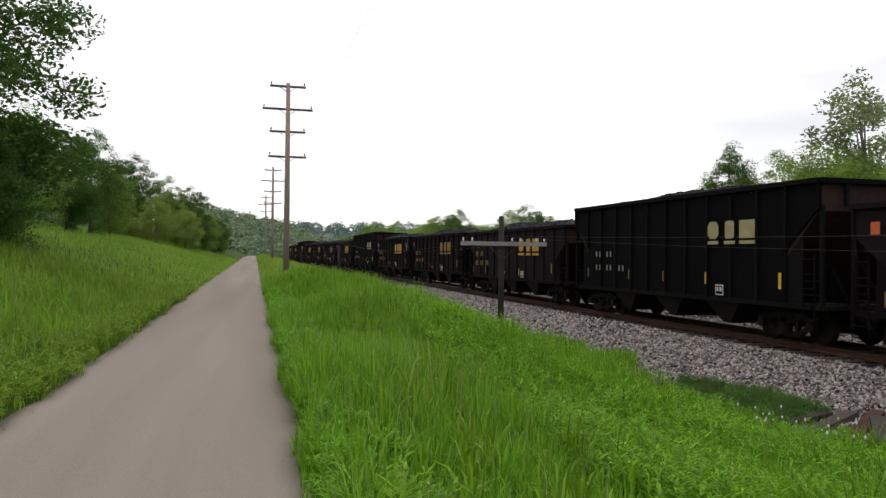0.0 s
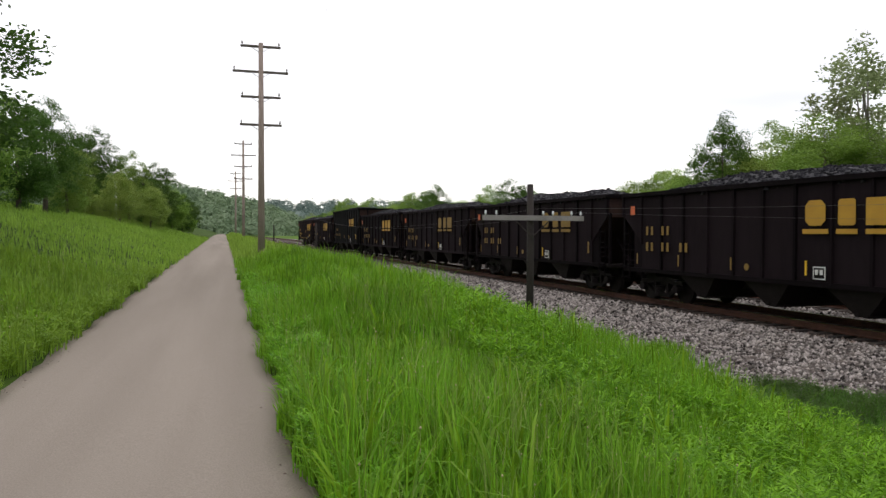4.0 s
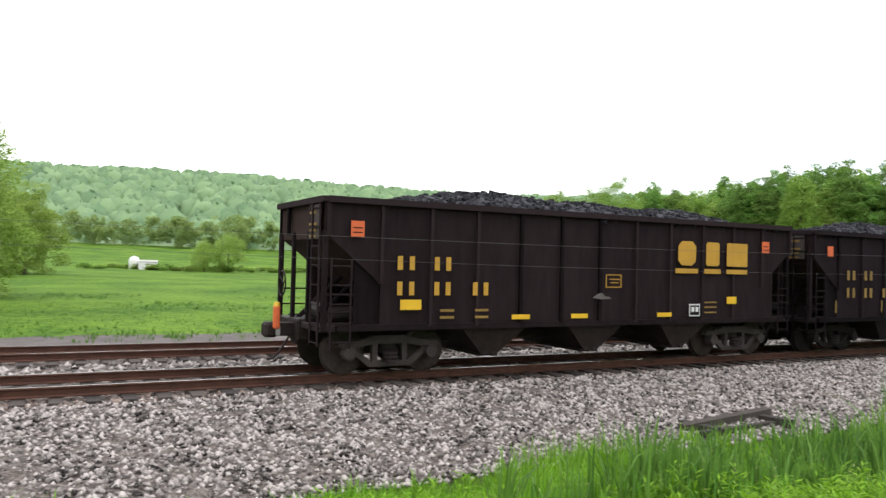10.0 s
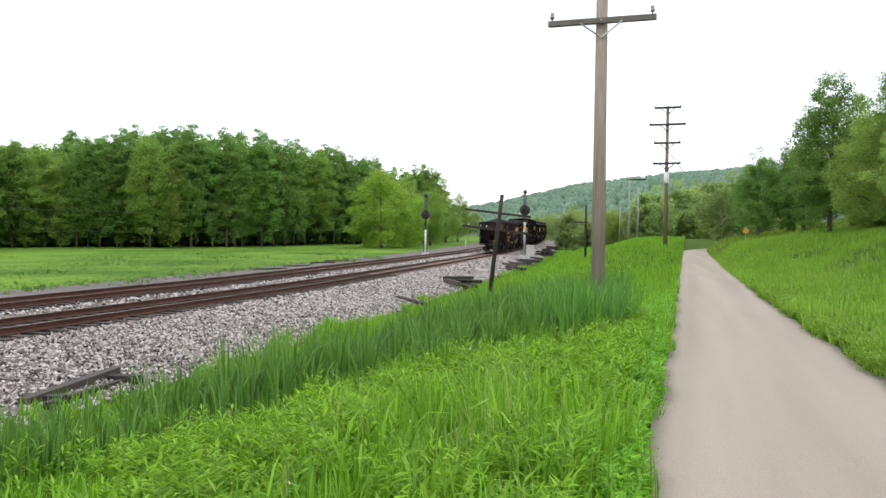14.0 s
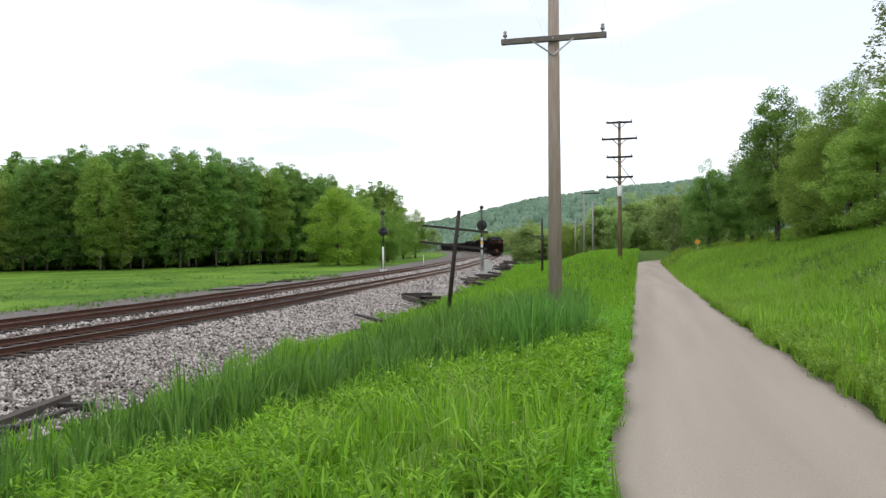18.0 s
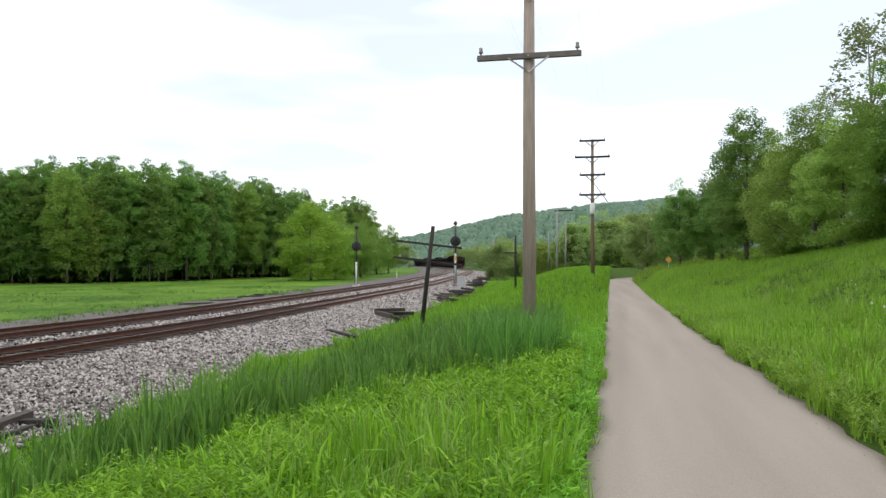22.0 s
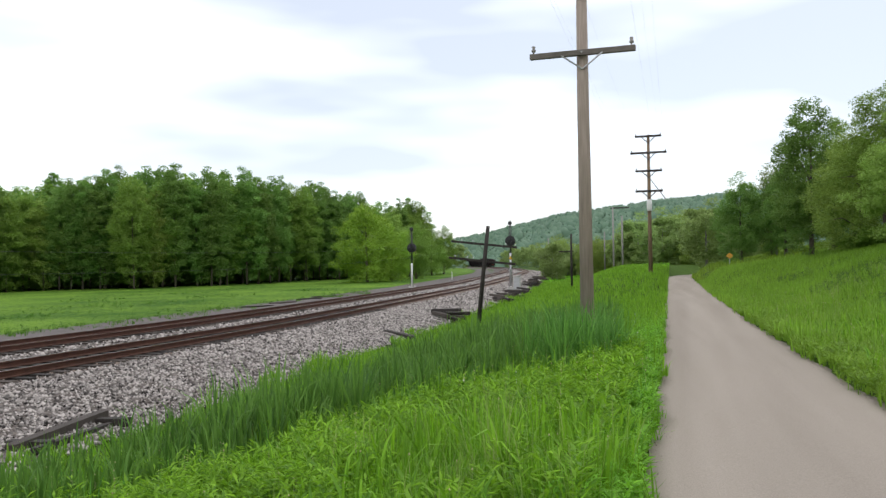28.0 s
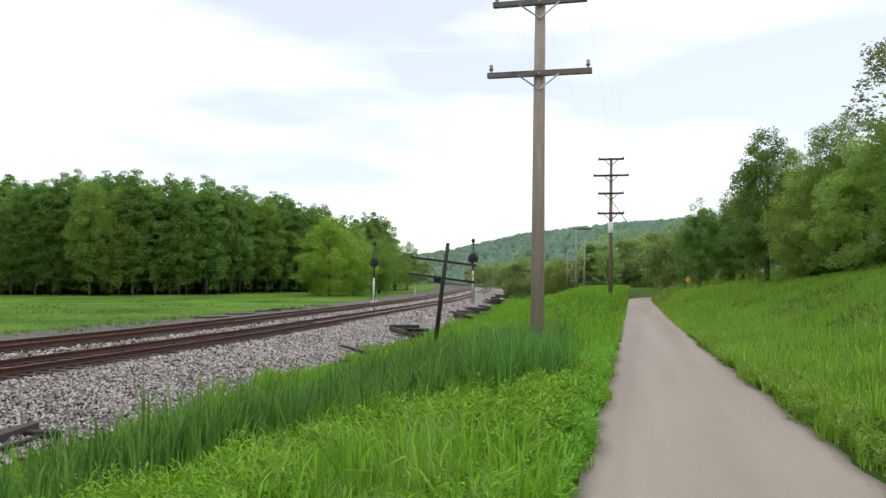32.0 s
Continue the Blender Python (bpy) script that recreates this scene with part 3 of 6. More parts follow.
def heap_mesh(top, seed, length, width):
    """A mound of loose coal: a rough sheet with lumps on it."""
    rng = np.random.RandomState(seed)
    ny, nx = 120, 36
    ys, xs = np.linspace(-length, length, ny), np.linspace(-width, width, nx)
    yy, xx = np.meshgrid(ys, xs, indexing="ij")
    a, b = np.clip((length - 0.9 - np.abs(yy)) / 2.6, 0, 1), np.clip((width - np.abs(xx)) / width, 0, 1)
    hgt = ((0.50 if top < 4 else 0.36) + 0.05 * np.sin(yy * 0.9 + seed) + 0.03 * np.sin(yy * 2.1 + 2 * seed)) * (a * (2 - a)) * np.sqrt(b)
    zz = top - 0.12 + hgt + rng.uniform(-0.03, 0.03, yy.shape)
    idx = np.arange(yy.size).reshape(yy.shape)
    quads = np.stack([idx[:-1, :-1], idx[:-1, 1:], idx[1:, 1:], idx[1:, :-1]], -1).reshape(-1, 4)
    verts = np.stack([xx + rng.uniform(-.02, .02, xx.shape), yy, zz], -1).reshape(-1, 3)
    n = 2600
    k = rng.randint(0, len(verts), n)
    c = verts[k] + rng.uniform(-0.06, 0.06, (n, 3)) * (1, 1, 0.2)
    r = rng.uniform(0.022, 0.062, (n, 1, 1))
    cube = np.array([(i, j, w) for i in (-1, 1) for j in (-1, 1) for w in (-1, 1)], float) * (0.9, 0.8, 0.6)
    lumps = c[:, None] + r * (cube[None] + rng.uniform(-0.4, 0.4, (n, 8, 3)))
    cf = np.array([(0, 1, 3, 2), (4, 6, 7, 5), (0, 4, 5, 1), (2, 3, 7, 6), (1, 5, 7, 3)])
    lf = (len(verts) + 8 * np.arange(n)[:, None, None] + cf[None]).reshape(-1, 4)
    return big_mesh("coal_load", np.r_[verts, lumps.reshape(-1, 3)], np.r_[quads, lf], M_COAL)


def build_car(top, label, emblem, lettering, steel, last=False):
    """A three-bay open hopper, heaped with coal; it runs along +y, and +x is the side that the path sees."""
    car = thing("hopper_car", label, "hopper car", group="coal train")
    e, sill = HALF, 1.0
    tall = top > 4
    under = M_UNDER if last else M_DIMGEAR
    lip = top - 0.68
    outline = [(-e, top), (-e, lip), (-e + 1.15, lip - 0.95), (-e + 1.15, sill), (e - 1.15, sill), (e - 1.15, lip - 0.95), (e, lip), (e, top)]
    for sx in (-1, 1):
        side = Shape().plate(outline, "x", sx * 1.5 - (0.03 if sx > 0 else 0), 0.03)
        sheet = part("side_sheet", side, steel, car, "soot-black ribbed steel side")
        for k in range(13):
            y = -e + 0.06 + k * (2 * e - 0.12) / 12
            low = sill if abs(y) < e - 1.15 else lip - 0.95 * (e - abs(y)) / 1.15
            rib = Shape().plate([(y - 0.055, low), (y + 0.055, low), (y + 0.035, low + 0.04), (y + 0.035, top - 0.1), (y - 0.035, top - 0.1), (y - 0.035, low + 0.04)], "x", sx * 1.5 + (0 if sx > 0 else -0.07), 0.07)
            part("rib", rib, steel, sheet)
        part("top_chord", Shape().box(sx * 1.52, 0, top - 0.04, 0.16, 2 * e, 0.12, b=0.02), steel, car)
        part("side_sill", Shape().box(sx * 1.5, 0, sill - 0.01, 0.12, 2 * e - 0.5, 0.12, b=0.02), steel, car)
    for sy in (-1, 1):
        end = Shape().plate([(-1.48, lip - 0.1), (1.48, lip - 0.1), (1.48, top), (-1.48, top)], "y", sy * (e - 0.05), -0.04 * sy)
        part("end_wall", end, M_CARRUST, car, "rust-browned end wall")
        part("end_chord", Shape().box(0, sy * e, top - 0.04, 3.1, 0.14, 0.12, b=0.02), steel, car)
        for x in (-0.75, 0.75):
            part("end_stiffener", Shape().box(x, sy * (e + 0.02), (top + lip) / 2, 0.09, 0.08, top - lip, b=0.01), steel, car)
        slope = Shape()
        a, b = sy * (e - 0.08), sy * (e - 2.4)
        slope.add([(-1.46, a, lip - 0.1), (1.46, a, lip - 0.1), (1.46, b, sill - 0.05), (-1.46, b, sill - 0.05), (-1.46, a - sy * .1, lip - 0.1), (1.46, a - sy * .1, lip - 0.1), (1.46, b - sy * .1, sill - 0.05), (-1.46, b - sy * .1, sill - 0.05)], [(0, 1, 2, 3), (7, 6, 5, 4), (0, 4, 5, 1), (3, 2, 6, 7), (0, 3, 7, 4), (1, 5, 6, 2)])
        part("slope_sheet", slope, M_CARRUST, car, "sloping floor sheet")
        for gx in (-1.44, 1.44):
            gus = Shape().plate([(sy * (e - 0.62), sill), (sy * (e - 1.2), sill), (sy * (e - 1.2), lip - 1.0), (sy * (e - 0.62), lip - 0.52)], "x", gx - 0.015, 0.03)
            part("end_gusset", gus, steel, car, "recessed end gusset plate")
            for q in (0.28, 0.62):
                part("handrail", Shape().tube([(gx, sy * (e - 0.05), sill + q), (gx, sy * (e - 0.64), sill + q)], 0.018, 6), steel, car)
        part("end_platform", Shape().box(0, sy * (e - 0.55), sill - 0.03, 2.9, 1.2, 0.12, b=0.02), under, car)
        for x in (-1.42, 1.42):
            part("corner_post", Shape().box(x, sy * (e - 0.03), (sill + lip) / 2, 0.10, 0.10, lip - sill + 0.1, b=0.01), steel, car)
        for x in (-0.5, 0.5):
            part("end_post", Shape().box(x, sy * (e - 0.03), (sill + lip) / 2, 0.10, 0.08, lip - sill + 0.1, b=0.01), steel, car)
            br = Shape().tube([(x, sy * (e - 0.1), sill), (x, sy * (e - 1.2), lip - 0.75)], 0.05, 6)
            part("diagonal_brace", br, steel, car)
        lad = Shape()
        lx = 1.2 * -sy
        for x in (lx - 0.22, lx + 0.22):
            lad.tube([(x, sy * (e + 0.08), 0.65), (x, sy * (e + 0.08), top - 0.1)], 0.022, 6)
        for k in range(8):
            z = 0.7 + k * (top - 0.9) / 7
            lad.tube([(lx - 0.22, sy * (e + 0.08), z), (lx + 0.22, sy * (e + 0.08), z)], 0.016, 6)
        part("ladder", lad, steel, car)
        sl = Shape()
        for k in range(5):
            z = 0.72 + k * 0.36
            sl.tube([(1.56, sy * (e - 0.12), z), (1.56, sy * (e - 0.52), z)], 0.016, 6)
        for y in (e - 0.12, e - 0.52):
            sl.tube([(1.56, sy * y, 0.6), (1.56, sy * y, 2.3)], 0.02, 6)
        part("side_ladder", sl, steel, car)
        cp = Shape().box(0, sy * (e + 0.25), 0.86, 0.26, 0.75, 0.26, b=0.03)
        cp.box(0.05, sy * (e + 0.60), 0.86, 0.36, 0.26, 0.30, b=0.05)
        part("coupler", cp, under, car, "knuckle coupler")
        part("striker", Shape().box(0, sy * (e + 0.0), 0.86, 0.7, 0.25, 0.42, b=0.03), under, car)
        hose = Shape().tube([(0.4, sy * (e + 0.3), 0.75), (0.42, sy * (e + 0.5), 0.45), (0.40, sy * (e + 0.62), 0.32), (0.3, sy * (e + 0.7), 0.30)], 0.025, 6)
        part("brake_hose", hose, under, car)
        build_truck(car, sy * 5.0, *((M_UNDER, M_FRAME, M_WHEEL) if last else (M_DIMGEAR,) * 3))
    wheel = Shape()
    for k in range(16):
        a, b = 2 * math.pi * k / 16, 2 * math.pi * (k + 1) / 16
        wheel.tube([(-0.95 + 0.27 * math.cos(a), -e - 0.08, 1.75 + 0.27 * math.sin(a)), (-0.95 + 0.27 * math.cos(b), -e - 0.08, 1.75 + 0.27 * math.sin(b))], 0.018, 5, False)
    for a in (0.4, 2.5, 4.6):
        wheel.tube([(-0.95, -e - 0.04, 1.75), (-0.95 + 0.27 * math.cos(a), -e - 0.08, 1.75 + 0.27 * math.sin(a))], 0.014, 5)
    part("brake_wheel", wheel, under, car)
    part("brake_cylinder", Shape().tube([(0.9, -e + 0.35, 1.2), (0.9, -e + 0.95, 1.2)], [0.16, 0.16], 12), under, car)
    part("air_reservoir", Shape().tube([(-0.3, -e + 0.4, 1.22), (0.5, -e + 0.4, 1.22)], 0.18, 12), under, car)
    part("centre_sill", Shape().box(0, 0, 0.72, 0.36, 2 * e + 0.2, 0.32, b=0.03), under, car)
    for yb in (-2.75, 0.0, 2.75):
        bay = Shape()
        t, w = 0.85, 0.2
        vs = [(sx * a, yb + sy * b, z) for z, a, b in ((sill - 0.02, 1.46, t), (0.36, 1.25, w)) for sx, sy in ((-1, -1), (1, -1), (1, 1), (-1, 1))]
        bay.add(vs, [(0, 1, 2, 3), (7, 6, 5, 4), (0, 4, 5, 1), (1, 5, 6, 2), (2, 6, 7, 3), (3, 7, 4, 0)])
        hb = part("hopper_bay", bay, under, car, "discharge bay")
        door = Shape().box(0, yb, 0.33, 2.3, 0.42, 0.05, b=0.01)
        door.box(1.22, yb + 0.12, 0.40, 0.10, 0.16, 0.18, b=0.02)
        door.box(1.22, yb - 0.12, 0.40, 0.10, 0.16, 0.14, b=0.02)
        part("bay_door", door, under, hb)
    sx = 1.575
    zl = (top + sill) / 2 + 0.42
    # The emblem: three plain painted blocks, each on its bar.
    f, shift = (0.86, -0.45) if tall else (1.02, -0.15 if last else -1.1)
    marks = [("emblem_block", 10.3 + f * d + shift, rounded_plate(f * w, f * 0.29, c)) for d, w, c in ((-0.87, 0.29, 0.12), (0.0, 0.23, 0.05), (0.86, 0.37, 0.02))]
    for nm, y, outl in marks:
        g = Shape().plate([(y - e + p, zl + q) for p, q in outl], "x", sx, 0.004)
        part(nm, g, emblem, car, "yellow painted emblem shape")
        part("emblem_bar", Shape().box(sx, y - e, zl - 0.42 * f, 0.006, (0.74 if outl[2][0] > 0.28 else 0.56) * f, 0.11 * f), emblem, car, "yellow painted bar")
    zr = (top + sill) / 2 - (0.3 if tall else 0.0)
    near = 0.42 if tall else 0.0
    for zz, groups in ((zr + 0.02, (1.40, 2.22)), (zr - 0.48, (1.40, 2.22, 3.12))):
        for y in groups:
            for k in (0, 1):
                part("lettering_bar", Shape().box(sx, y + near - e + 0.13 + 0.26 * k, zz, 0.006, 0.09 if tall else 0.11, 0.2 if tall else 0.27), lettering, car, "painted lettering bar")
    for y in (2.6, 3.42) if last else ():
        for q in (0.92, 1.06):
            part("data_bar", Shape().box(sx, y - e, zr - q + (0.25 if tall else 0), 0.006, 0.32, 0.05), M_DULL, car, "faded data lettering")
    if last:
        part("reflector", Shape().box(sx, 1.78 - e, zr - 0.80, 0.008, 0.46, 0.2), M_REFLECT, car, "yellow reflector")
        for y in (4.4, 5.98, 8.55):
            part("reflector", Shape().box(sx, y - e, sill + 0.16, 0.008, 0.46, 0.1), M_REFLECT, car, "yellow reflector")
        part("reflector", Shape().box(sx, 10.85 - e, sill + 0.50, 0.008, 0.34, 0.18), M_REFLECT, car, "yellow reflector")
        for y in (0.62, 12.1):
            panel = part("orange_panel", Shape().box(sx, y - e, top - 0.58, 0.008, 0.27, 0.30), M_ORANGE, car, "orange-red painted panel")
            for q in (-0.07, 0.02):
                part("panel_bar", Shape().box(sx + 0.005, y - e, top - 0.58 + q, 0.004, 0.2, 0.025), M_CARRUST, panel)
    else:
        for y in (1.27, 4.34, 6.51, 8.76) if tall else (0.98, 3.15, 5.45, 8.05):
            part("reflector", Shape().box(sx, y - e, sill + (0.58 if tall else 0.36), 0.008, 0.055, 0.34), M_DULL if y < 8 else M_REFLECT, car, "narrow upright yellow reflector")
        part("reflector", Shape().box(sx, 11.87 - e, sill + 0.6, 0.008, 0.1, 0.42), M_REFLECT if tall else M_DULL, car, "orange-yellow upright reflector")
        if not tall:
            part("orange_panel", Shape().box(sx, 0.7 - e, top - 0.55, 0.008, 0.24, 0.28), M_ORANGE, car, "orange-red painted panel")
            part("roundel", Shape().tube([(sx - 0.01, 6.05 - e, sill + 0.3), (sx + 0.004, 6.05 - e, sill + 0.3)], 0.09, 14), M_DULL, car, "small faded yellow roundel")
    ys = 9.41 if tall else 9.55 if last else 8.45
    sign = part("stencil_frame", Shape().box(sx, ys - e, sill + 0.26, 0.006, 0.36, 0.30), M_WHITE, car, "white stencilled frame")
    part("stencil_field", Shape().box(sx + 0.005, ys - e, sill + 0.26, 0.006, 0.30, 0.24), steel, sign)
    for k in (-0.07, 0.07):
        part("stencil_bar", Shape().box(sx + 0.010, ys - e + k, sill + 0.28, 0.006, 0.09, 0.12), M_WHITE, sign)
    if last:
        fr = Shape()
        for dy, dz, w, h in ((0, 0.14, 0.46, 0.02), (0, -0.14, 0.46, 0.02), (0.22, 0, 0.02, 0.28), (-0.22, 0, 0.02, 0.28), (0.03, 0.04, 0.3, 0.02), (0.03, -0.04, 0.24, 0.02)):
            fr.box(sx, 6.95 - e + dy, zr - 0.28 + dz, 0.006, w, h)
        part("data_frame", fr, lettering, car, "yellow stencilled data frame")
        scuff = Shape().plate([(6.35 - e, zr - 0.66), (6.55 - e, zr - 0.70), (6.9 - e, zr - 0.69), (6.82 - e, zr - 0.64), (6.7 - e, zr - 0.63), (6.62 - e, zr - 0.55), (6.5 - e, zr - 0.57)], "x", sx, 0.003)
        part("scuff_mark", scuff, M_CINDER, car, "pale scuffed patch of paint")
        for q in (0.55, 0.68, 0.8):
            part("data_bar", Shape().box(sx, 10.1 - e, sill + q - 0.35, 0.006, 0.42, 0.035), M_DULL, car, "faded data lettering")
    part("stencil_plate", Shape().box(0.98, -e - 0.04, top - 0.46, 0.62, 0.02, 0.66, b=0.004), M_FRAME, car, "dusty brown plate with faded lettering")
    part("end_stencil", Shape().box(0.95, -e - 0.062, top - 0.5, 0.44, 0.006, 0.05), M_DULL, car)
    part("end_stencil", Shape().box(0.95, -e - 0.062, top - 0.28, 0.4, 0.006, 0.05), M_DULL, car)
    for k in (0.62, 0.74):
        part("end_stencil", Shape().box(0.95, -e - 0.062, top - k, 0.36, 0.006, 0.045), M_DULL, car)
    part("coal_load", heap_mesh(top, 3 if not tall else 8, e - 0.15, 1.44), None, car, "heaped black lump coal")
    return car


LABEL_LOW = "soot-black open hopper car heaped with coal on the near track"
LABEL_TALL = "taller soot-black hopper car heaped with coal on the near track"
cars = []
low_car = build_car(3.46, "soot-black open hopper car heaped with coal, last of the train", M_YELLOW, M_YELLOW, M_CAR, True)
plain_car = build_car(3.46, LABEL_LOW, M_YELLOW, M_DULL, M_CARDIM)
dull_car = build_car(3.46, "soot-black open hopper car with faded lettering on the near track", M_DULL, M_DULL, M_CARDIM)
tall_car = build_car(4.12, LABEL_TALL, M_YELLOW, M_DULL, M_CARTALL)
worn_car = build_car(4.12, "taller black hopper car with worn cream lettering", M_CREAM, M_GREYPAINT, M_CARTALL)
cars.append(low_car)
first = set()
for k in range(1, 23):
    src = tall_car if k == 2 else worn_car if k in (7, 11) else plain_car if k in (1, 3, 6, 8, 10) else dull_car
    cars.append(copy_thing(src, pose(0, 0, 0)) if src.name in first else src)
    first.add(src.name)

# Sprayed scrawl on the ninth car: loose pale strokes.
scrawl = Shape()
rs = random.Random(12)
for k in range(26):
    y0, z0 = rs.choice((-5.75, 5.75)) + rs.uniform(-0.35, 0.35), 2.75 + rs.uniform(-0.45, 0.4)
    a, n = rs.uniform(0, 6.28), rs.uniform(0.12, 0.3)
    scrawl.tube([(1.578, y0, z0), (1.582, y0 + n * math.cos(a), z0 + n * math.sin(a)), (1.578, y0 + n * math.cos(a + 0.9), z0 + n * math.sin(a + 0.9))], 0.014, 4)
part("scrawl", scrawl, M_GREYPAINT, cars[8], "pale sprayed scrawl")

# The rear car carries the end-of-train beacon.
beacon = part("end_beacon", Shape().box(0.35, -HALF - 0.55, 1.12, 0.16, 0.12, 0.46, b=0.03), M_ORANGE, low_car, "orange end-of-train beacon box")
part("beacon_lens", Shape().tube([(0.35, -HALF - 0.55, 1.34), (0.35, -HALF - 0.55, 1.42)], [0.07, 0.05], 10), M_REFLECT, beacon)
part("beacon_clamp", Shape().box(0.3, -HALF - 0.5, 0.86, 0.08, 0.08, 0.2, b=0.01), M_STEEL, beacon)


# ---- poles and posts ----
def insulator(parent, x, y, z, mat=None, size=1.0):
    k = size
    sh = Shape().tube([(x, y, z), (x, y, z + 0.03 * k), (x, y, z + 0.035 * k), (x, y, z + 0.065 * k), (x, y, z + 0.07 * k), (x, y, z + 0.115 * k), (x, y, z + 0.125 * k)], [0.012 * k, 0.012 * k, 0.032 * k, 0.036 * k, 0.022 * k, 0.03 * k, 0.014 * k], 8)
    part("insulator", sh, mat or M_GLASSY, parent, smooth=True)


def power_pole(x, y, top, radius, arms, mat, label, turn=0.0, can=False):
    base = float(ground_z(x, y)) - 0.1
    pole = thing("utility_pole", label, "utility pole", pose(x, y, base, 0, 0, turn), "pole line along the path")
    h = top - base
    part("pole_shaft", Shape().tube([(0, 0, 0), (0.01, 0, h * 0.5), (0, 0, h)], [radius * 1.12, radius * 0.95, radius * 0.72], 16), mat, pole, smooth=True)
    for z, length in arms:
        zz = z - base
        arm = part("crossarm", Shape().box(0, radius * 0.9 + 0.05, zz, length, 0.10, 0.11 if mat is M_POLE else 0.16, b=0.008), M_ARMDARK if mat is M_POLE else M_POST, pole)
        for sx in (-1, 1):
            part("arm_brace", Shape().tube([(sx * (0.42 if mat is M_POLE else 0.55), radius + 0.1, zz - 0.04), (0, radius * 0.9 + 0.02, zz - (0.33 if mat is M_POLE else 0.55))], 0.018 if mat is M_POLE else 0.035, 5), M_STEEL if mat is M_POLE else M_POST, pole)
            insulator(pole, sx * (length / 2 - 0.08), radius * 0.9 + 0.05, zz + 0.06, M_ARM, 1.35)
        part("arm_bolt", Shape().tube([(0, -radius - 0.03, zz), (0, radius + 0.12, zz)], 0.015, 6), M_STEEL, pole)
    if can:
        y0, z0 = radius + 0.24, 5.75 - base
        can_body = part("transformer", Shape().tube([(0, y0, z0), (0, y0, z0 + 0.05), (0, y0, z0 + 0.8), (0, y0, z0 + 0.88)], [0.17, 0.2, 0.2, 0.15], 16), M_WHITE, pole, "pale grey transformer can", smooth=True)
        part("bushing", Shape().tube([(0.06, y0, z0 + 0.86), (0.06, y0, z0 + 1.06)], [0.05, 0.03], 8), M_BARK, can_body)
        part("bracket", Shape().box(0, y0 - 0.2, z0 + 0.5, 0.1, 0.12, 0.3, b=0.01), M_STEEL, can_body)
        part("guy_arm", Shape().tube([(-0.1, 0, 8.3 - base), (-1.25, 0.3, 6.65 - base)], 0.03, 6), M_POST, pole)
    return pole


N_ARMS = [(10.65, 1.9), (9.42, 2.65), (8.2, 1.9), (6.85, 2.0)]
power_pole(1.45, 34.75, 10.78, 0.15, N_ARMS, M_POLE, "grey weathered utility pole with four crossarms beside the path")
power_pole(1.75, 82.0, 11.6, 0.15, [(z + 0.6, w) for z, w in N_ARMS], M_POLE, "grey weathered utility pole with four crossarms beside the path")
power_pole(1.6, 128.0, 11.8, 0.15, [(z + 0.8, w) for z, w in N_ARMS], M_POLE, "grey weathered utility pole with four crossarms beside the path")
power_pole(1.655, -15.7, 10.3, 0.13, [(10.15, 1.95), (8.9, 2.7), (7.48, 1.95), (5.985, 2.16)], M_POLE, "grey weathered utility pole with four crossarms rising from reeds")
power_pole(1.42, -62.0, 11.85, 0.15, [(11.71, 2.05), (10.39, 2.78), (8.94, 2.05), (7.33, 2.1)], M_POLEBROWN, "brown utility pole with crossarms and a pale transformer", can=True)


def wire(pts, sag, r, label, mat=None):
    sh = Shape()
    for a, b in zip(pts, pts[1:]):
        a, b = Vector(a), Vector(b)
        seg = [a.lerp(b, k / 14) + Vector((0, 0, -4 * sag * (k / 14) * (1 - k / 14))) for k in range(15)]
        sh.tube(seg, r, 4, False)
    ob = new("overhead_wire", sh.mesh("overhead_wire", mat or M_WIRE))
    tagged(ob, label, "wire", "overhead wires")


for dx, z, w in ((-1, 0, 1.95), (1, 0, 1.95), (-1, 1, 2.75), (1, 1, 2.75), (-1, 2, 1.95), (1, 2, 1.95)):
    drop = (0, 1.25, 2.5)[z]
    o = dx * (w / 2 - 0.08)
    wire([(1.6 + o, 128, 11.95 - drop), (1.75 + o, 82, 11.75 - drop), (1.45 + o, 34.75, 10.88 - drop), (1.655 + o, -15.7, 10.3 - drop), (1.42 + o, -62, 11.85 - drop * 1.1)], 0.55, 0.0016, "thin grey overhead wire between utility poles")


def line_post(x, y, height, arms, label, lean=0.0, r=0.085, turn=0.0, lift=0.0):
    """An old line-side telegraph post."""
    z = float(ground_z(x, y)) - 0.1
    post = thing("telegraph_post", label, "telegraph post", pose(x, y, z, 0, lean, turn), "old telegraph line")
    part("post_shaft", Shape().tube([(0, 0, 0), (0.01, 0, height * 0.6), (0, 0, height)], [r * 1.1, r, r * 0.9], 12), M_POST, post, smooth=True)
    for zz, a, b, pins, mat in arms:
        part("crossarm", Shape().box((a + b) / 2, -r - 0.04, zz, b - a, 0.085, 0.105, b=0.008), mat, post)
        for sx in (-1, 1):
            part("arm_brace", Shape().tube([(sx * 0.42, -r - 0.06, zz - 0.03), (0, -r - 0.02, zz - 0.40)], 0.012, 5), M_POST, post)
        for p in pins:
            insulator(post, p, -r - 0.04, zz + 0.05, size=0.8)
    return post


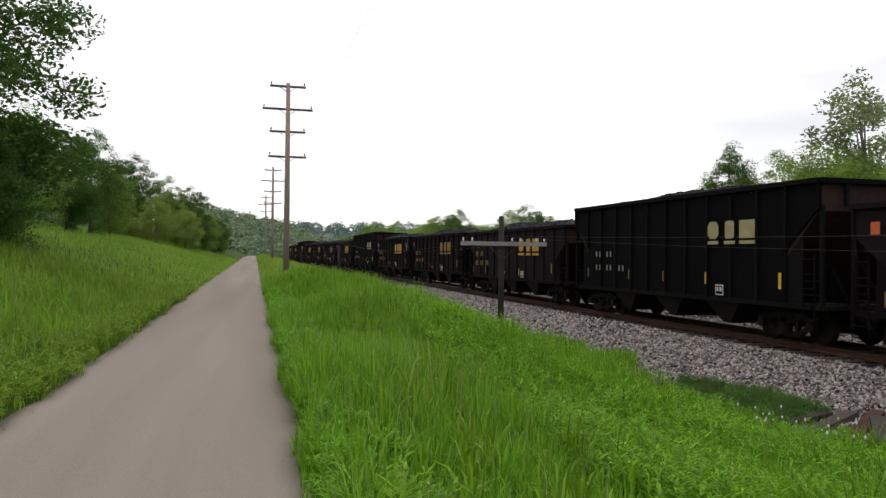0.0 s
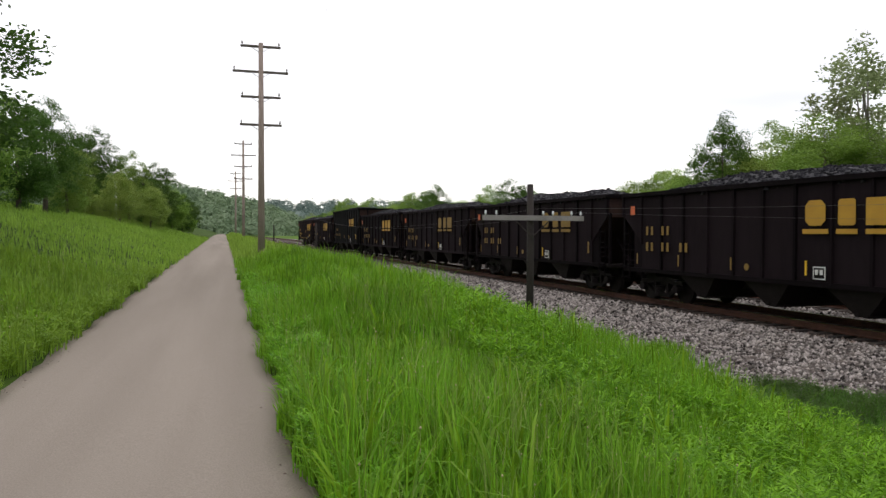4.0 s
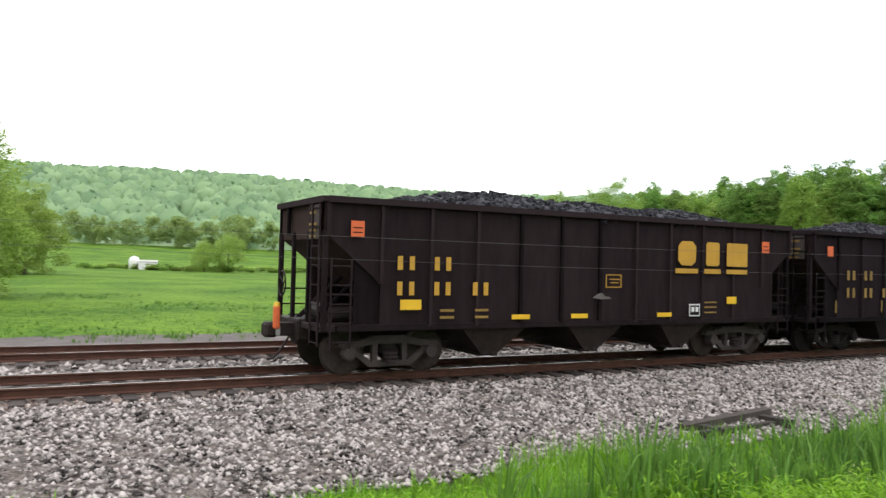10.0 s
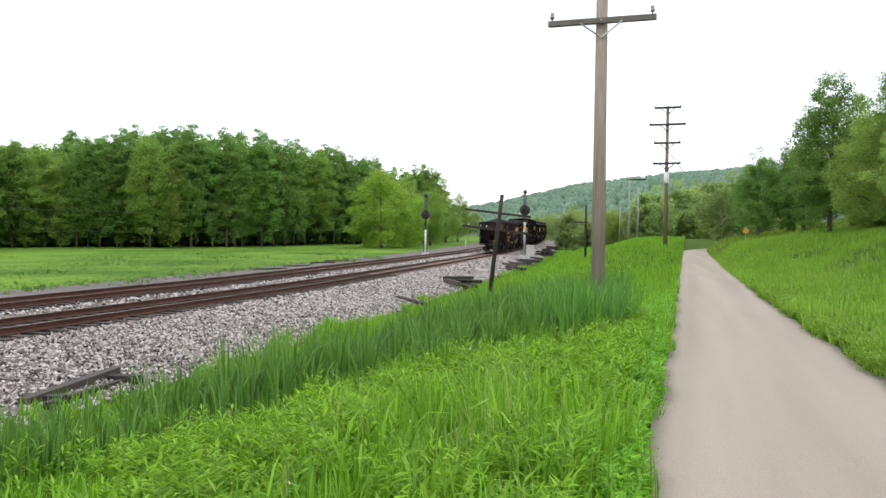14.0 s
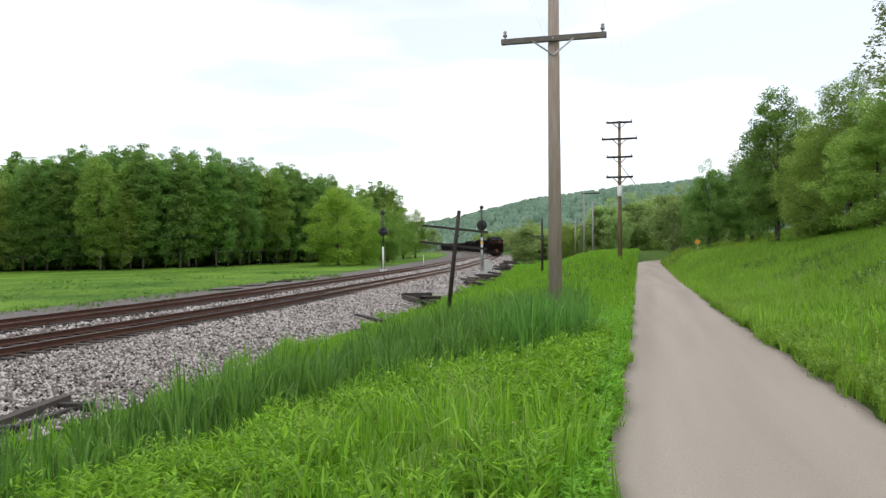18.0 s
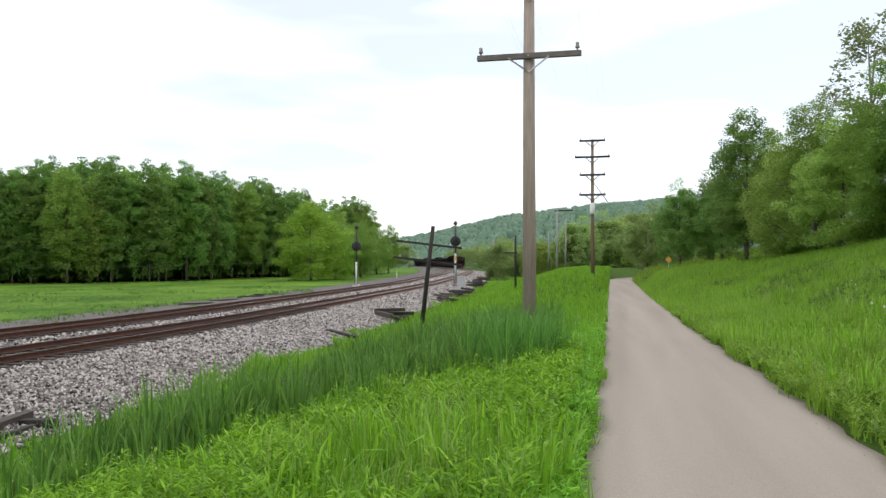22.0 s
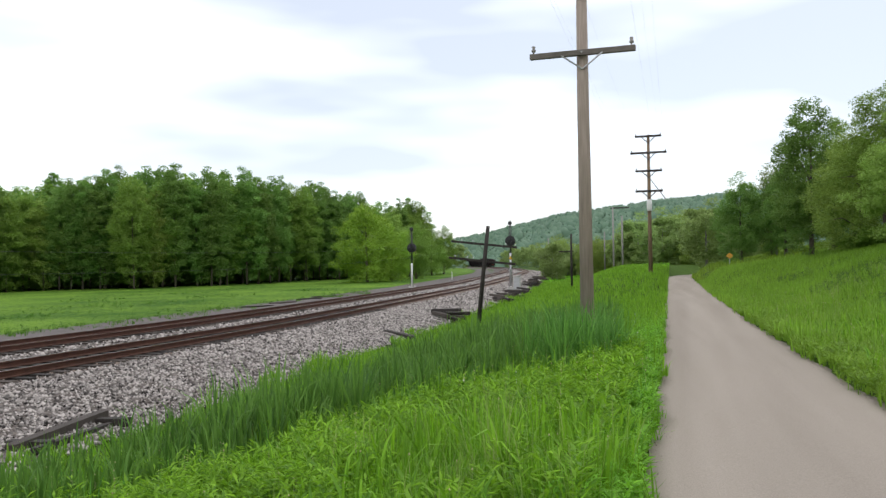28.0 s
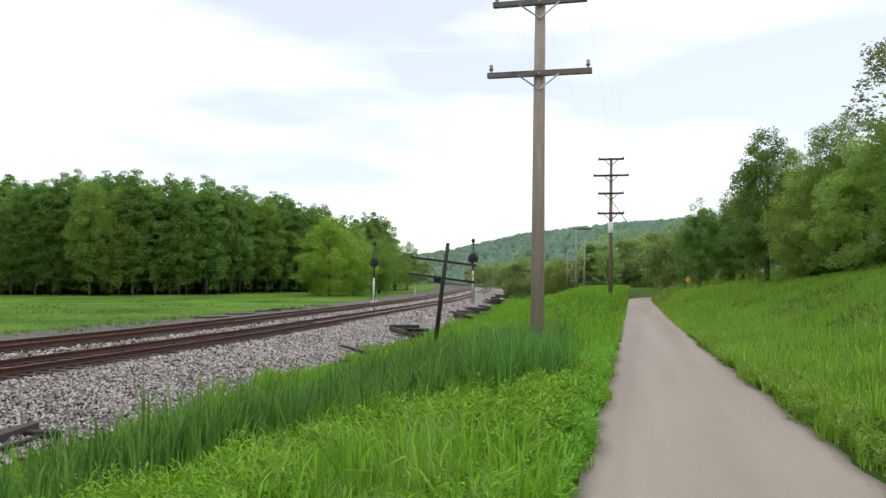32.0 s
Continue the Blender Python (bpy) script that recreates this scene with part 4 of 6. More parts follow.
zA = float(ground_z(5.9, 11.8)) - 0.1
line_post(5.9, 11.8, 2.63 - zA, [(1.92 - zA, -1.12, 1.20, (-1.06, -0.82, 0.25, 0.48, 0.92, 1.14), M_ARM)], "blackened telegraph post with one silvered crossarm in the grass", turn=3, r=0.074)
line_post(6.2, 52.7, 3.6, [], "bare blackened telegraph post beside the railway")
line_post(6.6, 108, 3.6, [], "bare blackened telegraph post beside the railway")
zL = float(ground_z(8.7, -34.4)) - 0.1
line_post(8.7, -34.4, 3.5 - zL, [(2.62 - zL, -1.45, 1.75, (-1.35, -0.9, 0.7, 1.25, 1.6), M_POST), (1.83 - zL, -1.45, 1.8, (-1.2, 0.6, 0.9, 1.5), M_POST)], "leaning blackened telegraph post with two crossarms", lean=-6.5, turn=0, r=0.1)
zH = float(ground_z(7.3, -59)) - 0.1
line_post(7.3, -59, 3.97 - zH, [(2.6 - zH, -0.15, 1.0, (), M_POST)], "blackened telegraph post with half a crossarm")
for dx, dz in ((-0.3, 0.02), (-1.5, -0.25)):
    wire([(6.2 + dx * 0.2, 52.7, 2.7), (5.9 - dx * 0.75, 11.8, 2.12 + dz * 0.3), (8.9 - dx, -34.4, 2.75 + dz * 2), (7.3, -59, 2.75)], 0.55, 0.0022, "slack telegraph wire along the railway", M_WIREDARK)


# ---- signals and lineside things ----
def signal(x, y, white_h, top_h, disc_h, disc_r, label, sign=False):
    z = float(ground_z(x, y))
    sg = thing("railway_signal", label, "railway signal", pose(x, y, z, 0, 0, 10))
    part("footing", Shape().box(0, 0, 0.15, 0.7, 0.7, 0.5, b=0.04), M_CONCRETE, sg)
    part("mast_base", Shape().tube([(0, 0, 0.3), (0, 0, white_h)], 0.11, 12), M_WHITE if not sign else M_STEEL, sg, "pale painted lower mast", smooth=True)
    part("mast", Shape().tube([(0, 0, white_h), (0, 0, top_h)], 0.07, 12), M_BLACK, sg, smooth=True)
    for zz, r in ((disc_h, disc_r), (top_h - 0.12, 0.22)):
        head = part("target_disc", Shape().tube([(0, -0.10, zz), (0, -0.07, zz), (0, 0.10, zz), (0, 0.16, zz)], [r * 0.96, r, r, r * 0.4], 24), M_BLACK, sg, "black round signal target")
        if r > 0.3:
            for ax, az in ((0, 0.22), (-0.2, -0.12), (0.2, -0.12)):
                part("lamp_hood", Shape().tube([(ax, 0.08, zz + az), (ax, 0.34, zz + az)], [0.11, 0.12], 12, False), M_BLACK, head)
    lad = Shape()
    for sx in (-0.16, 0.16):
        lad.tube([(sx, 0.35, 0.3), (sx, 0.25, top_h - 0.4)], 0.018, 5)
    for k in range(int(top_h / 0.35)):
        lad.tube([(-0.16, 0.34, 0.5 + 0.35 * k), (0.16, 0.34, 0.5 + 0.35 * k)], 0.012, 5)
    part("mast_ladder", lad, M_BLACK, sg)
    if sign:
        part("triangle_plate", Shape().plate([(-0.22, disc_h - 2.0), (0.22, disc_h - 2.0), (0, disc_h - 1.6)], "y", 0.14, 0.01), M_REFLECT, sg, "small yellow triangular plate")
    return sg


signal(27.4, -79.0, 2.9, 6.8, 4.6, 0.52, "railway signal with white lower mast and black target disc")
signal(16.45, -80.0, 4.0, 7.35, 5.3, 0.56, "railway signal with black target disc beside the near track", True)
cab = thing("relay_cabinet", "pale concrete relay cabinet at the foot of the signal", "cabinet", pose(15.6, -79.0, float(ground_z(15.6, -79.0)) - 0.05, 0, 0, 8))
part("body", Shape().box(0, 0, 0.8, 0.8, 0.7, 1.6, b=0.03), M_CONCRETE, cab)
part("lid", Shape().box(0, 0, 1.64, 0.9, 0.8, 0.09, b=0.02), M_CONCRETE, cab)
part("door", Shape().box(0, 0.36, 0.8, 0.6, 0.03, 1.3, b=0.01), M_STEEL, cab)


def marker(x, y, h, label, cap=M_ORANGE, body=M_WHITE):
    m = thing("marker_post", label, "marker post", pose(x, y, float(ground_z(x, y)) - 0.05))
    part("stake", Shape().tube([(0, 0, 0), (0, 0, h * 0.7)], 0.045, 10), body, m, smooth=True)
    part("cap", Shape().tube([(0, 0, h * 0.7), (0, 0, h * 0.97), (0, 0, h)], [0.05, 0.05, 0.02], 10), cap, m, "bright coloured cap", smooth=True)


marker(28.2, -15.5, 1.05, "white marker post with an orange cap beside the far track")
marker(2.47, -24.9, 0.75, "small orange-capped marker post in the grass", M_ORANGE, M_POST)
marker(17.2, -120, 1.4, "white lineside marker post", M_WHITE)
marker(34, -118, 1.4, "white lineside marker post", M_WHITE)


def timber(x, y, z, length, turn, tilt=0.0, w=0.23, h=0.18, mat=None, roll=0.0, label="discarded dark railway tie lying at the ballast edge"):
    sh = Shape().box(0, 0, 0, length, w, h, b=0.015)
    t = new("railway_tie", sh.mesh("railway_tie", mat or M_TIE))
    t.matrix_basis = pose(x, y, z, roll, tilt, turn)
    tagged(t, label, "railway tie", "discarded railway ties")


rt = random.Random(4)
PILES = ((12.0, -40.5, 6), (13.1, -60.0, 8), (13.9, -67.5, 10), (14.6, -75.0, 8), (17.0, -95.0, 12), (18.4, -107.0, 10), (19.8, -120.0, 10), (11.0, -30.0, 1))


def tie_pile(x, y, n, turn):
    z0 = float(ground_z(x, y))
    for k in range(n):
        layer = 0 if k < n * 0.45 else 1 if k < n * 0.8 else 2
        i = k - int(n * (0, 0.45, 0.8)[layer])
        timber(x + rt.uniform(-0.45, 0.45), y + 0.5 * i - 0.6 + rt.uniform(-.08, .08), z0 + 0.10 + 0.19 * layer, 2.35, turn + rt.uniform(-16, 16), rt.uniform(-4, 4))


for px, py, n in PILES:
    tie_pile(px, py, n, rt.uniform(-48, -26))
zt = float(ground_z(10.5, -11.0)) - 0.08
timber(10.5, -10.9, zt + 0.16, 2.7, 100, 1, 0.2, 0.14)
timber(10.1, -10.95, zt + 0.08, 2.6, 99, -1, 0.12, 0.10, M_POST, label="blackened plank lying before a dark tie")
timber(10.3, -10.0, zt + 0.1, 0.8, 10, 0, 0.2, 0.16)
timber(10.3, -11.9, zt + 0.1, 0.8, 6, 2, 0.2, 0.16)
for x, y, tn in ((27.9, -47.0, 62), (29.4, -58.0, 66), (30.2, -62.5, 60), (28.6, -52.0, 70)):
    timber(x, y, float(ground_z(x, y)) + 0.05, 2.6, tn, 0, 0.24, 0.14, label="dark railway tie lying flat on the cinder shoulder")
gz = float(ground_z(9.4, 4.4))
for k, (x, y, tn, tl) in enumerate(((9.0, 4.85, 4, -7), (9.35, 4.45, 18, -9), (9.75, 4.1, 30, -11), (10.15, 3.75, 40, -12), (9.6, 3.6, 50, -6))):
    timber(x, y, gz + 0.03 + 0.02 * k, 1.5, tn, tl, 0.24, 0.15, M_RAILSIDE if k in (2, 3) else M_TIE, label="broken weathered tie end sticking out of the grass")
timber(8.2, 8.3, float(ground_z(8.2, 8.3)) + 0.15, 0.5, 20, -15)


def small_pole(x, y, h, r, mat, label, bar=0.0):
    z = float(ground_z(x, y)) - 0.2
    p = thing("slender_pole", label, "pole", pose(x, y, z))
    part("shaft", Shape().tube([(0, 0, 0), (0, 0, h)], [r, r * 0.8], 10), mat, p, smooth=True)
    if bar:
        part("top_bar", Shape().box(-0.38 * bar, 0, h - 0.15, bar, 0.12, 0.18, b=0.01), M_POST, p, "dark timber crossbar")
        for sx in (-0.8, 0.05):
            insulator(p, sx * bar, 0, h - 0.06)


small_pole(7.58, -109.7, 9.6, 0.13, M_ARM, "pale grey slender pole with a crossbar by the far path", 2.6)
small_pole(5.76, -99.8, 7.0, 0.12, M_ARM, "pale grey slender pole by the far path")
small_pole(10.0, -124.6, 7.2, 0.12, M_ARM, "pale grey slender pole by the far path")
small_pole(22.6, -147, 7.6, 0.14, M_ARM, "pale grey slender pole by the far railway")
small_pole(-10.6, 78, 4.2, 0.13, M_WHITE, "pale wooden stake on the grassy bank")
ws = thing("warning_sign", "small orange-yellow diamond warning sign on a post by the path bend", "road sign", pose(-5.4, -74.8, float(ground_z(-5.4, -74.8))))
part("sign_post", Shape().tube([(0, 0, 0), (0, 0, 1.3)], 0.035, 8), M_STEEL, ws)
part("sign_plate", Shape().plate([(0, 0.66), (0.31, 0.97), (0, 1.28), (-0.31, 0.97)], "y", 0.04, 0.012), M_AMBER, ws, "orange-yellow diamond plate")


def white_shed():
    x, y = 164 * math.sin(radians(94.0)), 164 * math.cos(radians(94.0))
    z = float(ground_z(x, y)) - 0.1
    shed = thing("field_shed", "small low white shed beyond the meadow hedge", "shed", pose(x, y, z, 0, 0, -4))
    part("body", Shape().box(0, 0, 0.85, 2.2, 3.6, 1.7, b=0.04), M_WHITE, shed)
    part("roof", Shape().plate([(-1.25, 1.68), (1.25, 1.68), (1.25, 1.76), (0, 2.05), (-1.25, 1.76)], "y", -1.9, 3.8), M_CONCRETE, shed, "pale sheet roof")
    x, y = 167 * math.sin(radians(93.1)), 167 * math.cos(radians(93.1))
    z = float(ground_z(x, y)) - 0.1
    tank = thing("domed_tank", "white domed tank beyond the meadow hedge", "tank", pose(x, y, z))
    part("shell", Shape().tube([(0, 0, 0), (0, 0, 1.7), (0, 0, 2.25), (0, 0, 2.55), (0, 0, 2.7)], [1.1, 1.1, 0.95, 0.6, 0.2], 18), M_WHITE, tank, smooth=True)
    part("hatch", Shape().tube([(0, 0, 2.66), (0, 0, 2.82)], 0.22, 12), M_STEEL, tank)


white_shed()


# ---- trees ----
def crown_arrays(rng, height, spread, low, clumps, leaves, leaf, shape=1.0, gaps=0.0, puff=1.0):
    """Leaf corners and faces of a crown: clumps of small leaves about an uneven outline."""
    cz, hz = (height + low) / 2, (height - low) / 2
    d = rng.normal(size=(clumps, 3))
    d /= np.linalg.norm(d, axis=1)[:, None]
    rad = rng.uniform(0.15, 0.80, (clumps, 1)) ** 0.5
    lob = 1 + 0.14 * np.sin(3 * np.arctan2(d[:, 1], d[:, 0]) + rng.uniform(0, 6))[:, None] + rng.normal(0, 0.05, (clumps, 1))
    c = d * rad * lob
    taper = np.where(c[:, 2:] > 0, 1 - 0.35 * c[:, 2:] * shape, 1.0)
    c[:, :2] *= taper * spread
    c[:, 2] = cz + c[:, 2] * hz
    cr = spread * puff * rng.uniform(0.20, 0.33, (clumps, 1, 1))
    ld = rng.normal(size=(clumps, leaves, 3))
    ld /= np.linalg.norm(ld, axis=2)[..., None]
    p = (c[:, None] + ld * cr * rng.uniform(0.2, 1.0, (clumps, leaves, 1)) ** 0.6 * (1, 1, 0.75)).reshape(-1, 3)
    if gaps:
        p = p[rng.uniform(size=len(p)) > gaps]
    p = p[p[:, 2] > max(0.15, low * 0.6)]
    n = len(p)
    a = rng.normal(size=(n, 3)) * (1, 1, 0.5)
    a /= np.linalg.norm(a, axis=1)[:, None]
    b = np.cross(a, rng.normal(size=(n, 3)) * (0.7, 0.7, 0.7) + (0, 0, 0.55))
    b /= np.linalg.norm(b, axis=1)[:, None] + 1e-9
    s = leaf * rng.uniform(0.6, 1.4, (n, 1))
    v = np.stack([p - a * s, p + b * s * 0.5 - a * s * 0.1, p + a * s, p - b * s * 0.5 - a * s * 0.1], 1).reshape(-1, 3)
    return v, np.arange(4 * n).reshape(-1, 4), c


def tree_master(seed, height, spread, low, clumps, leaves, leaf, mat, bark, label, trunk=0.16, shape=1.0, gaps=0.0, name="tree", puff=1.0, joined=False):
    rng = np.random.RandomState(seed)
    t = thing(name, label, "bush" if name == "bush" else "tree", pose(0, 0, -500))
    v, f, c = crown_arrays(rng, height, spread, low, clumps, leaves, leaf, shape, gaps, puff)
    sh = Shape()
    lean = rng.uniform(-0.3, 0.3, 2)
    spine = [Vector((lean[0] * k * k, lean[1] * k * k, height * 0.8 * k)) for k in (0, 0.2, 0.45, 0.7, 1)]
    sh.tube(spine, [trunk * 1.25, trunk, trunk * 0.75, trunk * 0.45, trunk * 0.12], 8)
    if not joined:
        part("trunk", sh, bark, t, smooth=True)
    order = rng.permutation(len(c))[:5]
    for k in order:
        end = Vector(c[k])
        z0 = max(low * 0.7, 0.8, min(end.z - 0.25 * abs(end.z), height * 0.65))
        k0 = z0 / (height * 0.8)
        st = Vector((lean[0] * k0 * k0, lean[1] * k0 * k0, z0))
        mid = st.lerp(end, 0.5) + Vector((0, 0, 0.06 * height))
        if joined:
            sh.tube([st, mid, end], [trunk * 0.4, trunk * 0.25, trunk * 0.07], 5)
        else:
            part("limb", Shape().tube([st, mid, end], [trunk * 0.4, trunk * 0.25, trunk * 0.07], 6), bark, t, smooth=True)
    if joined:
        part("trunk", sh, bark, t, smooth=True)
    part("crown", big_mesh("crown", v, f, mat), None, t)
    return t


MASTERS = {
    "dark": [tree_master(11, 14, 4.2, -0.5, 170, 270, 0.08, M_LEAFDARK, M_BARK, "tall dark green broadleaf tree at the wood's edge", 0.22, 0.15, puff=0.78), tree_master(12, 12, 3.6, -0.5, 170, 270, 0.08, M_LEAFDARK, M_BARK, "tall dark green broadleaf tree at the wood's edge", 0.2, 0.3, puff=0.78)],
    "mid": [tree_master(21, 13, 4.6, -0.8, 170, 270, 0.08, M_LEAFMID, M_BARK, "fresh green broadleaf tree at the wood's edge", 0.2, 0.8, puff=0.78), tree_master(22, 11, 4.2, -1.0, 170, 270, 0.08, M_LEAFMID, M_BARK, "fresh green broadleaf tree at the wood's edge", 0.18, 0.8, puff=0.78), tree_master(23, 15, 4.0, 0.5, 170, 270, 0.08, M_LEAFMID, M_BARK, "fresh green broadleaf tree at the wood's edge", 0.22, 0.8, puff=0.78)],
    "light": [tree_master(31, 12, 4.8, -1.5, 170, 270, 0.08, M_LEAFLIGHT, M_BARK, "yellow-green spring tree at the wood's edge", 0.18, 0.8, puff=0.78), tree_master(32, 10, 4.0, -1.2, 170, 270, 0.08, M_LEAFLIGHT, M_BARK, "yellow-green spring tree at the wood's edge", 0.16, 0.8, puff=0.78)],
    "near": [tree_master(13, 14, 4.2, -1.5, 110, 330, 0.105, M_LEAFDARK, M_BARK, "tall dense dark green tree on the grassy bank", 0.24), tree_master(14, 12.5, 4.0, -1.5, 100, 330, 0.105, M_LEAFDARK, M_BARK, "tall dense dark green tree on the grassy bank", 0.22)],
    "fresh": [tree_master(33, 12, 4.6, -1.5, 150, 230, 0.10, M_LEAFBRIGHT, M_BARK, "round bright yellow-green tree before the wood", 0.18, 0.8, puff=0.8)],
    "bank": [tree_master(24, 14, 3.9, -0.3, 190, 200, 0.10, M_LEAFWOOD, M_BARK, "tall green broadleaf tree with a bare lower trunk on the bank", 0.2, 1.0, puff=0.75), tree_master(25, 11, 3.9, -0.2, 180, 190, 0.10, M_LEAFWOOD, M_BARK, "round-crowned green tree beside the path bend", 0.2, 0.7, puff=0.75)],
    "pale": [tree_master(41, 17, 3.4, 5.0, 60, 50, 0.16, M_LEAFPALE, M_BARKPALE, "sparse silvery tree with bare twigs above the wood", 0.2, gaps=0.1)],
    "fardark": [tree_master(sd, h, w, lo, 280, 110, 0.15, mat, M_BARK, lb, 0.15, 1.15, puff=0.82, joined=True) for sd, h, w, lo, mat, lb in (
        (51, 20, 4.3, 0.2, M_LEAFWOOD, "tall dark woodland tree across the meadow"), (52, 18.5, 4.0, -0.5, M_LEAFMID, "tall green woodland tree across the meadow"),
        (53, 19, 4.5, 1.2, M_LEAFMID, "tall green woodland tree across the meadow"), (54, 17, 4.4, -0.8, M_LEAFLIGHT, "yellow-green woodland tree across the meadow"),
        (55, 19.5, 3.6, 0.6, M_LEAFWOOD, "slim dark woodland tree across the meadow"))],
    "hazy": [tree_master(71, 12, 4.4, -1.0, 80, 150, 0.19, M_LEAFHAZE, M_BARKPALE, "haze-paled tree far along the path", 0.18, joined=True), tree_master(72, 10.5, 3.4, -0.5, 70, 150, 0.19, M_LEAFHAZE, M_BARKPALE, "slim haze-paled tree far along the path", 0.16, joined=True)],
    "bush": [tree_master(61, 4.2, 2.6, 0.1, 45, 110, 0.14, M_LEAFMID, M_BARK, "rounded green bush at the wood edge", 0.06, 0.4, name="bush", joined=True), tree_master(62, 3.6, 2.4, 0.1, 45, 110, 0.14, M_LEAFLIGHT, M_BARK, "rounded yellow-green bush at the wood edge", 0.06, 0.4, name="bush", joined=True)],
}
used = set()
rv = random.Random(9)


HEIGHTS = {"dark": (14, 12), "mid": (13, 11, 15), "light": (12, 10), "bush": (4.2, 3.6)}


def wood_top(x, y):
    """How high the wood across the tracks may stand: it rises and falls along its length and climbs away from the edge."""
    edge = np.interp(y * 44 / x, [6.9, 10.5, 15, 22.7, 31.7, 41, 46, 50, 57, 62, 67, 73, 80, 90, 110, 150, 250], [9.0, 10.6, 12.6, 13.2, 13.4, 14.0, 12.8, 10.4, 9.2, 7.4, 8.6, 5.4, 8.0, 9.0, 9.3, 11, 15])
    return 1.65 + (float(edge) - 1.65) * x / 44


def plant(kind, x, y, scale=1.0, variant=None, sink=0.1, wide=None, group="", kept_low=True):
    i = rv.randrange(len(MASTERS[kind])) if variant is None else variant
    src = MASTERS[kind][i]
    z = float(ground_z(x, y)) - sink
    if group == "wood across the tracks" and kind in HEIGHTS and kept_low:
        broad = 0.4 * scale
        scale = min(scale * 1.1, (wood_top(x, y) - z) / HEIGHTS[kind][i] * rv.uniform(0.98, 1.16))
        wide = (wide or 1.0) * (broad + 0.6 * scale) / scale
    m = pose(x, y, z, rv.uniform(-2, 2), rv.uniform(-2, 2), rv.uniform(0, 360))
    if (kind, i) not in used:
        used.add((kind, i))
        t = src
        t.matrix_basis = m
    else:
        t = copy_thing(src, m)
    w = scale * (wide or 1.0)
    t.scale = (w, w, scale)
    if group:
        t["group"] = group
    return t


def at_bearing(deg, dist, x0=0.0, y0=0.0):
    """A place by compass bearing and distance from the walker's last stand."""
    a = radians(deg)
    return x0 + dist * math.sin(a), y0 + dist * math.cos(a)


# North-east wood across the tracks.
EDGE = "wood across the tracks"
NORTHWOOD = []
for k in range(2, 20):
    y = 5.5 + 3.4 * k + rv.uniform(-1.2, 1.2)
    plant(rv.choice(["light", "light", "light"] if k < 8 else ["mid", "mid", "light", "light", "dark"]), 44 + rv.uniform(-3, 4) - 0.08 * max(0, y - 25), y, rv.uniform(0.86, 1.04) * (1.15 if y < 22 else 1.04 if y < 40 else 0.9), wide=1.15 if y < 22 else 1.35, group=EDGE)
for k in range(17):
    y = 9 + 4.0 * k + rv.uniform(-1.5, 1.5)
    plant(rv.choice(["mid", "light", "mid", "light"]), 53 + rv.uniform(-3, 4) - 0.08 * max(0, y - 25), y, rv.uniform(1.04, 1.2) * (1.08 if y < 22 else 1.05 if y < 40 else 0.86), wide=1.1 if y < 22 else 1.3, group=EDGE)
for x, y, s in ((44.5, 40.5, 1.08), (46.5, 43.5, 1.05), (46, 14.2, 0.9), (43.2, 42.0, 0.9)):
    plant("pale", x, y, s, group=EDGE)
plant("dark", 41.5, 53.2, 0.98, variant=0, wide=0.86, group=EDGE, kept_low=False)
plant("dark", 40.5, 9.9, 0.9, variant=0, wide=0.9, group=EDGE, kept_low=False)
for k in range(3, 26):
    y = 4 + 2.8 * k
    plant("bush", 39.5 + rv.uniform(-2, 2) - 0.10 * max(0, y - 20), y + rv.uniform(-1.2, 1.2), rv.uniform(0.9, 1.6), group=EDGE)
# Taller trees behind, closing the wood.
for k in range(15):
    y = 13 + 2.3 * k + rv.uniform(-0.8, 0.8)
    plant(rv.choice(["mid", "light", "mid"]), 59 + rv.uniform(-3, 4), y, (1.22 if y < 40 else 1.02) * rv.uniform(0.94, 1.06), wide=1.15, group=EDGE)
for k in range(12):
    y = 24 + 2.6 * k + rv.uniform(-0.8, 0.8)
    plant(rv.choice(["light", "mid", "light"]), 47 + rv.uniform(-2, 3) - 0.1 * max(0, y - 25), y, rv.uniform(0.72, 0.86) * (1.2 if y < 40 else 1), wide=1.25, group=EDGE)
# Lower growth further north along the railway.
for k in range(58):
    y = 68 + 3.6 * k
    plant(rv.choice(["mid", "light", "mid", "bush", "dark"]), 32 + rv.uniform(-4, 8) + 0.03 * (y - 68) * 0.3, y, rv.uniform(0.6, 0.74) * (0.8 if 75 < y < 100 else 1), wide=1.3, group=EDGE)
for k in range(18):
    NORTHWOOD.append((58 + rv.uniform(-8, 8), 70 + 10 * k, rv.uniform(0.5, 0.66), 13, 5.2))
for k in range(44):
    y = 64 + 4.4 * k
    plant("bush", 29.5 + rv.uniform(-2, 2), y, rv.uniform(0.7, 1.1), wide=1.3, group=EDGE)
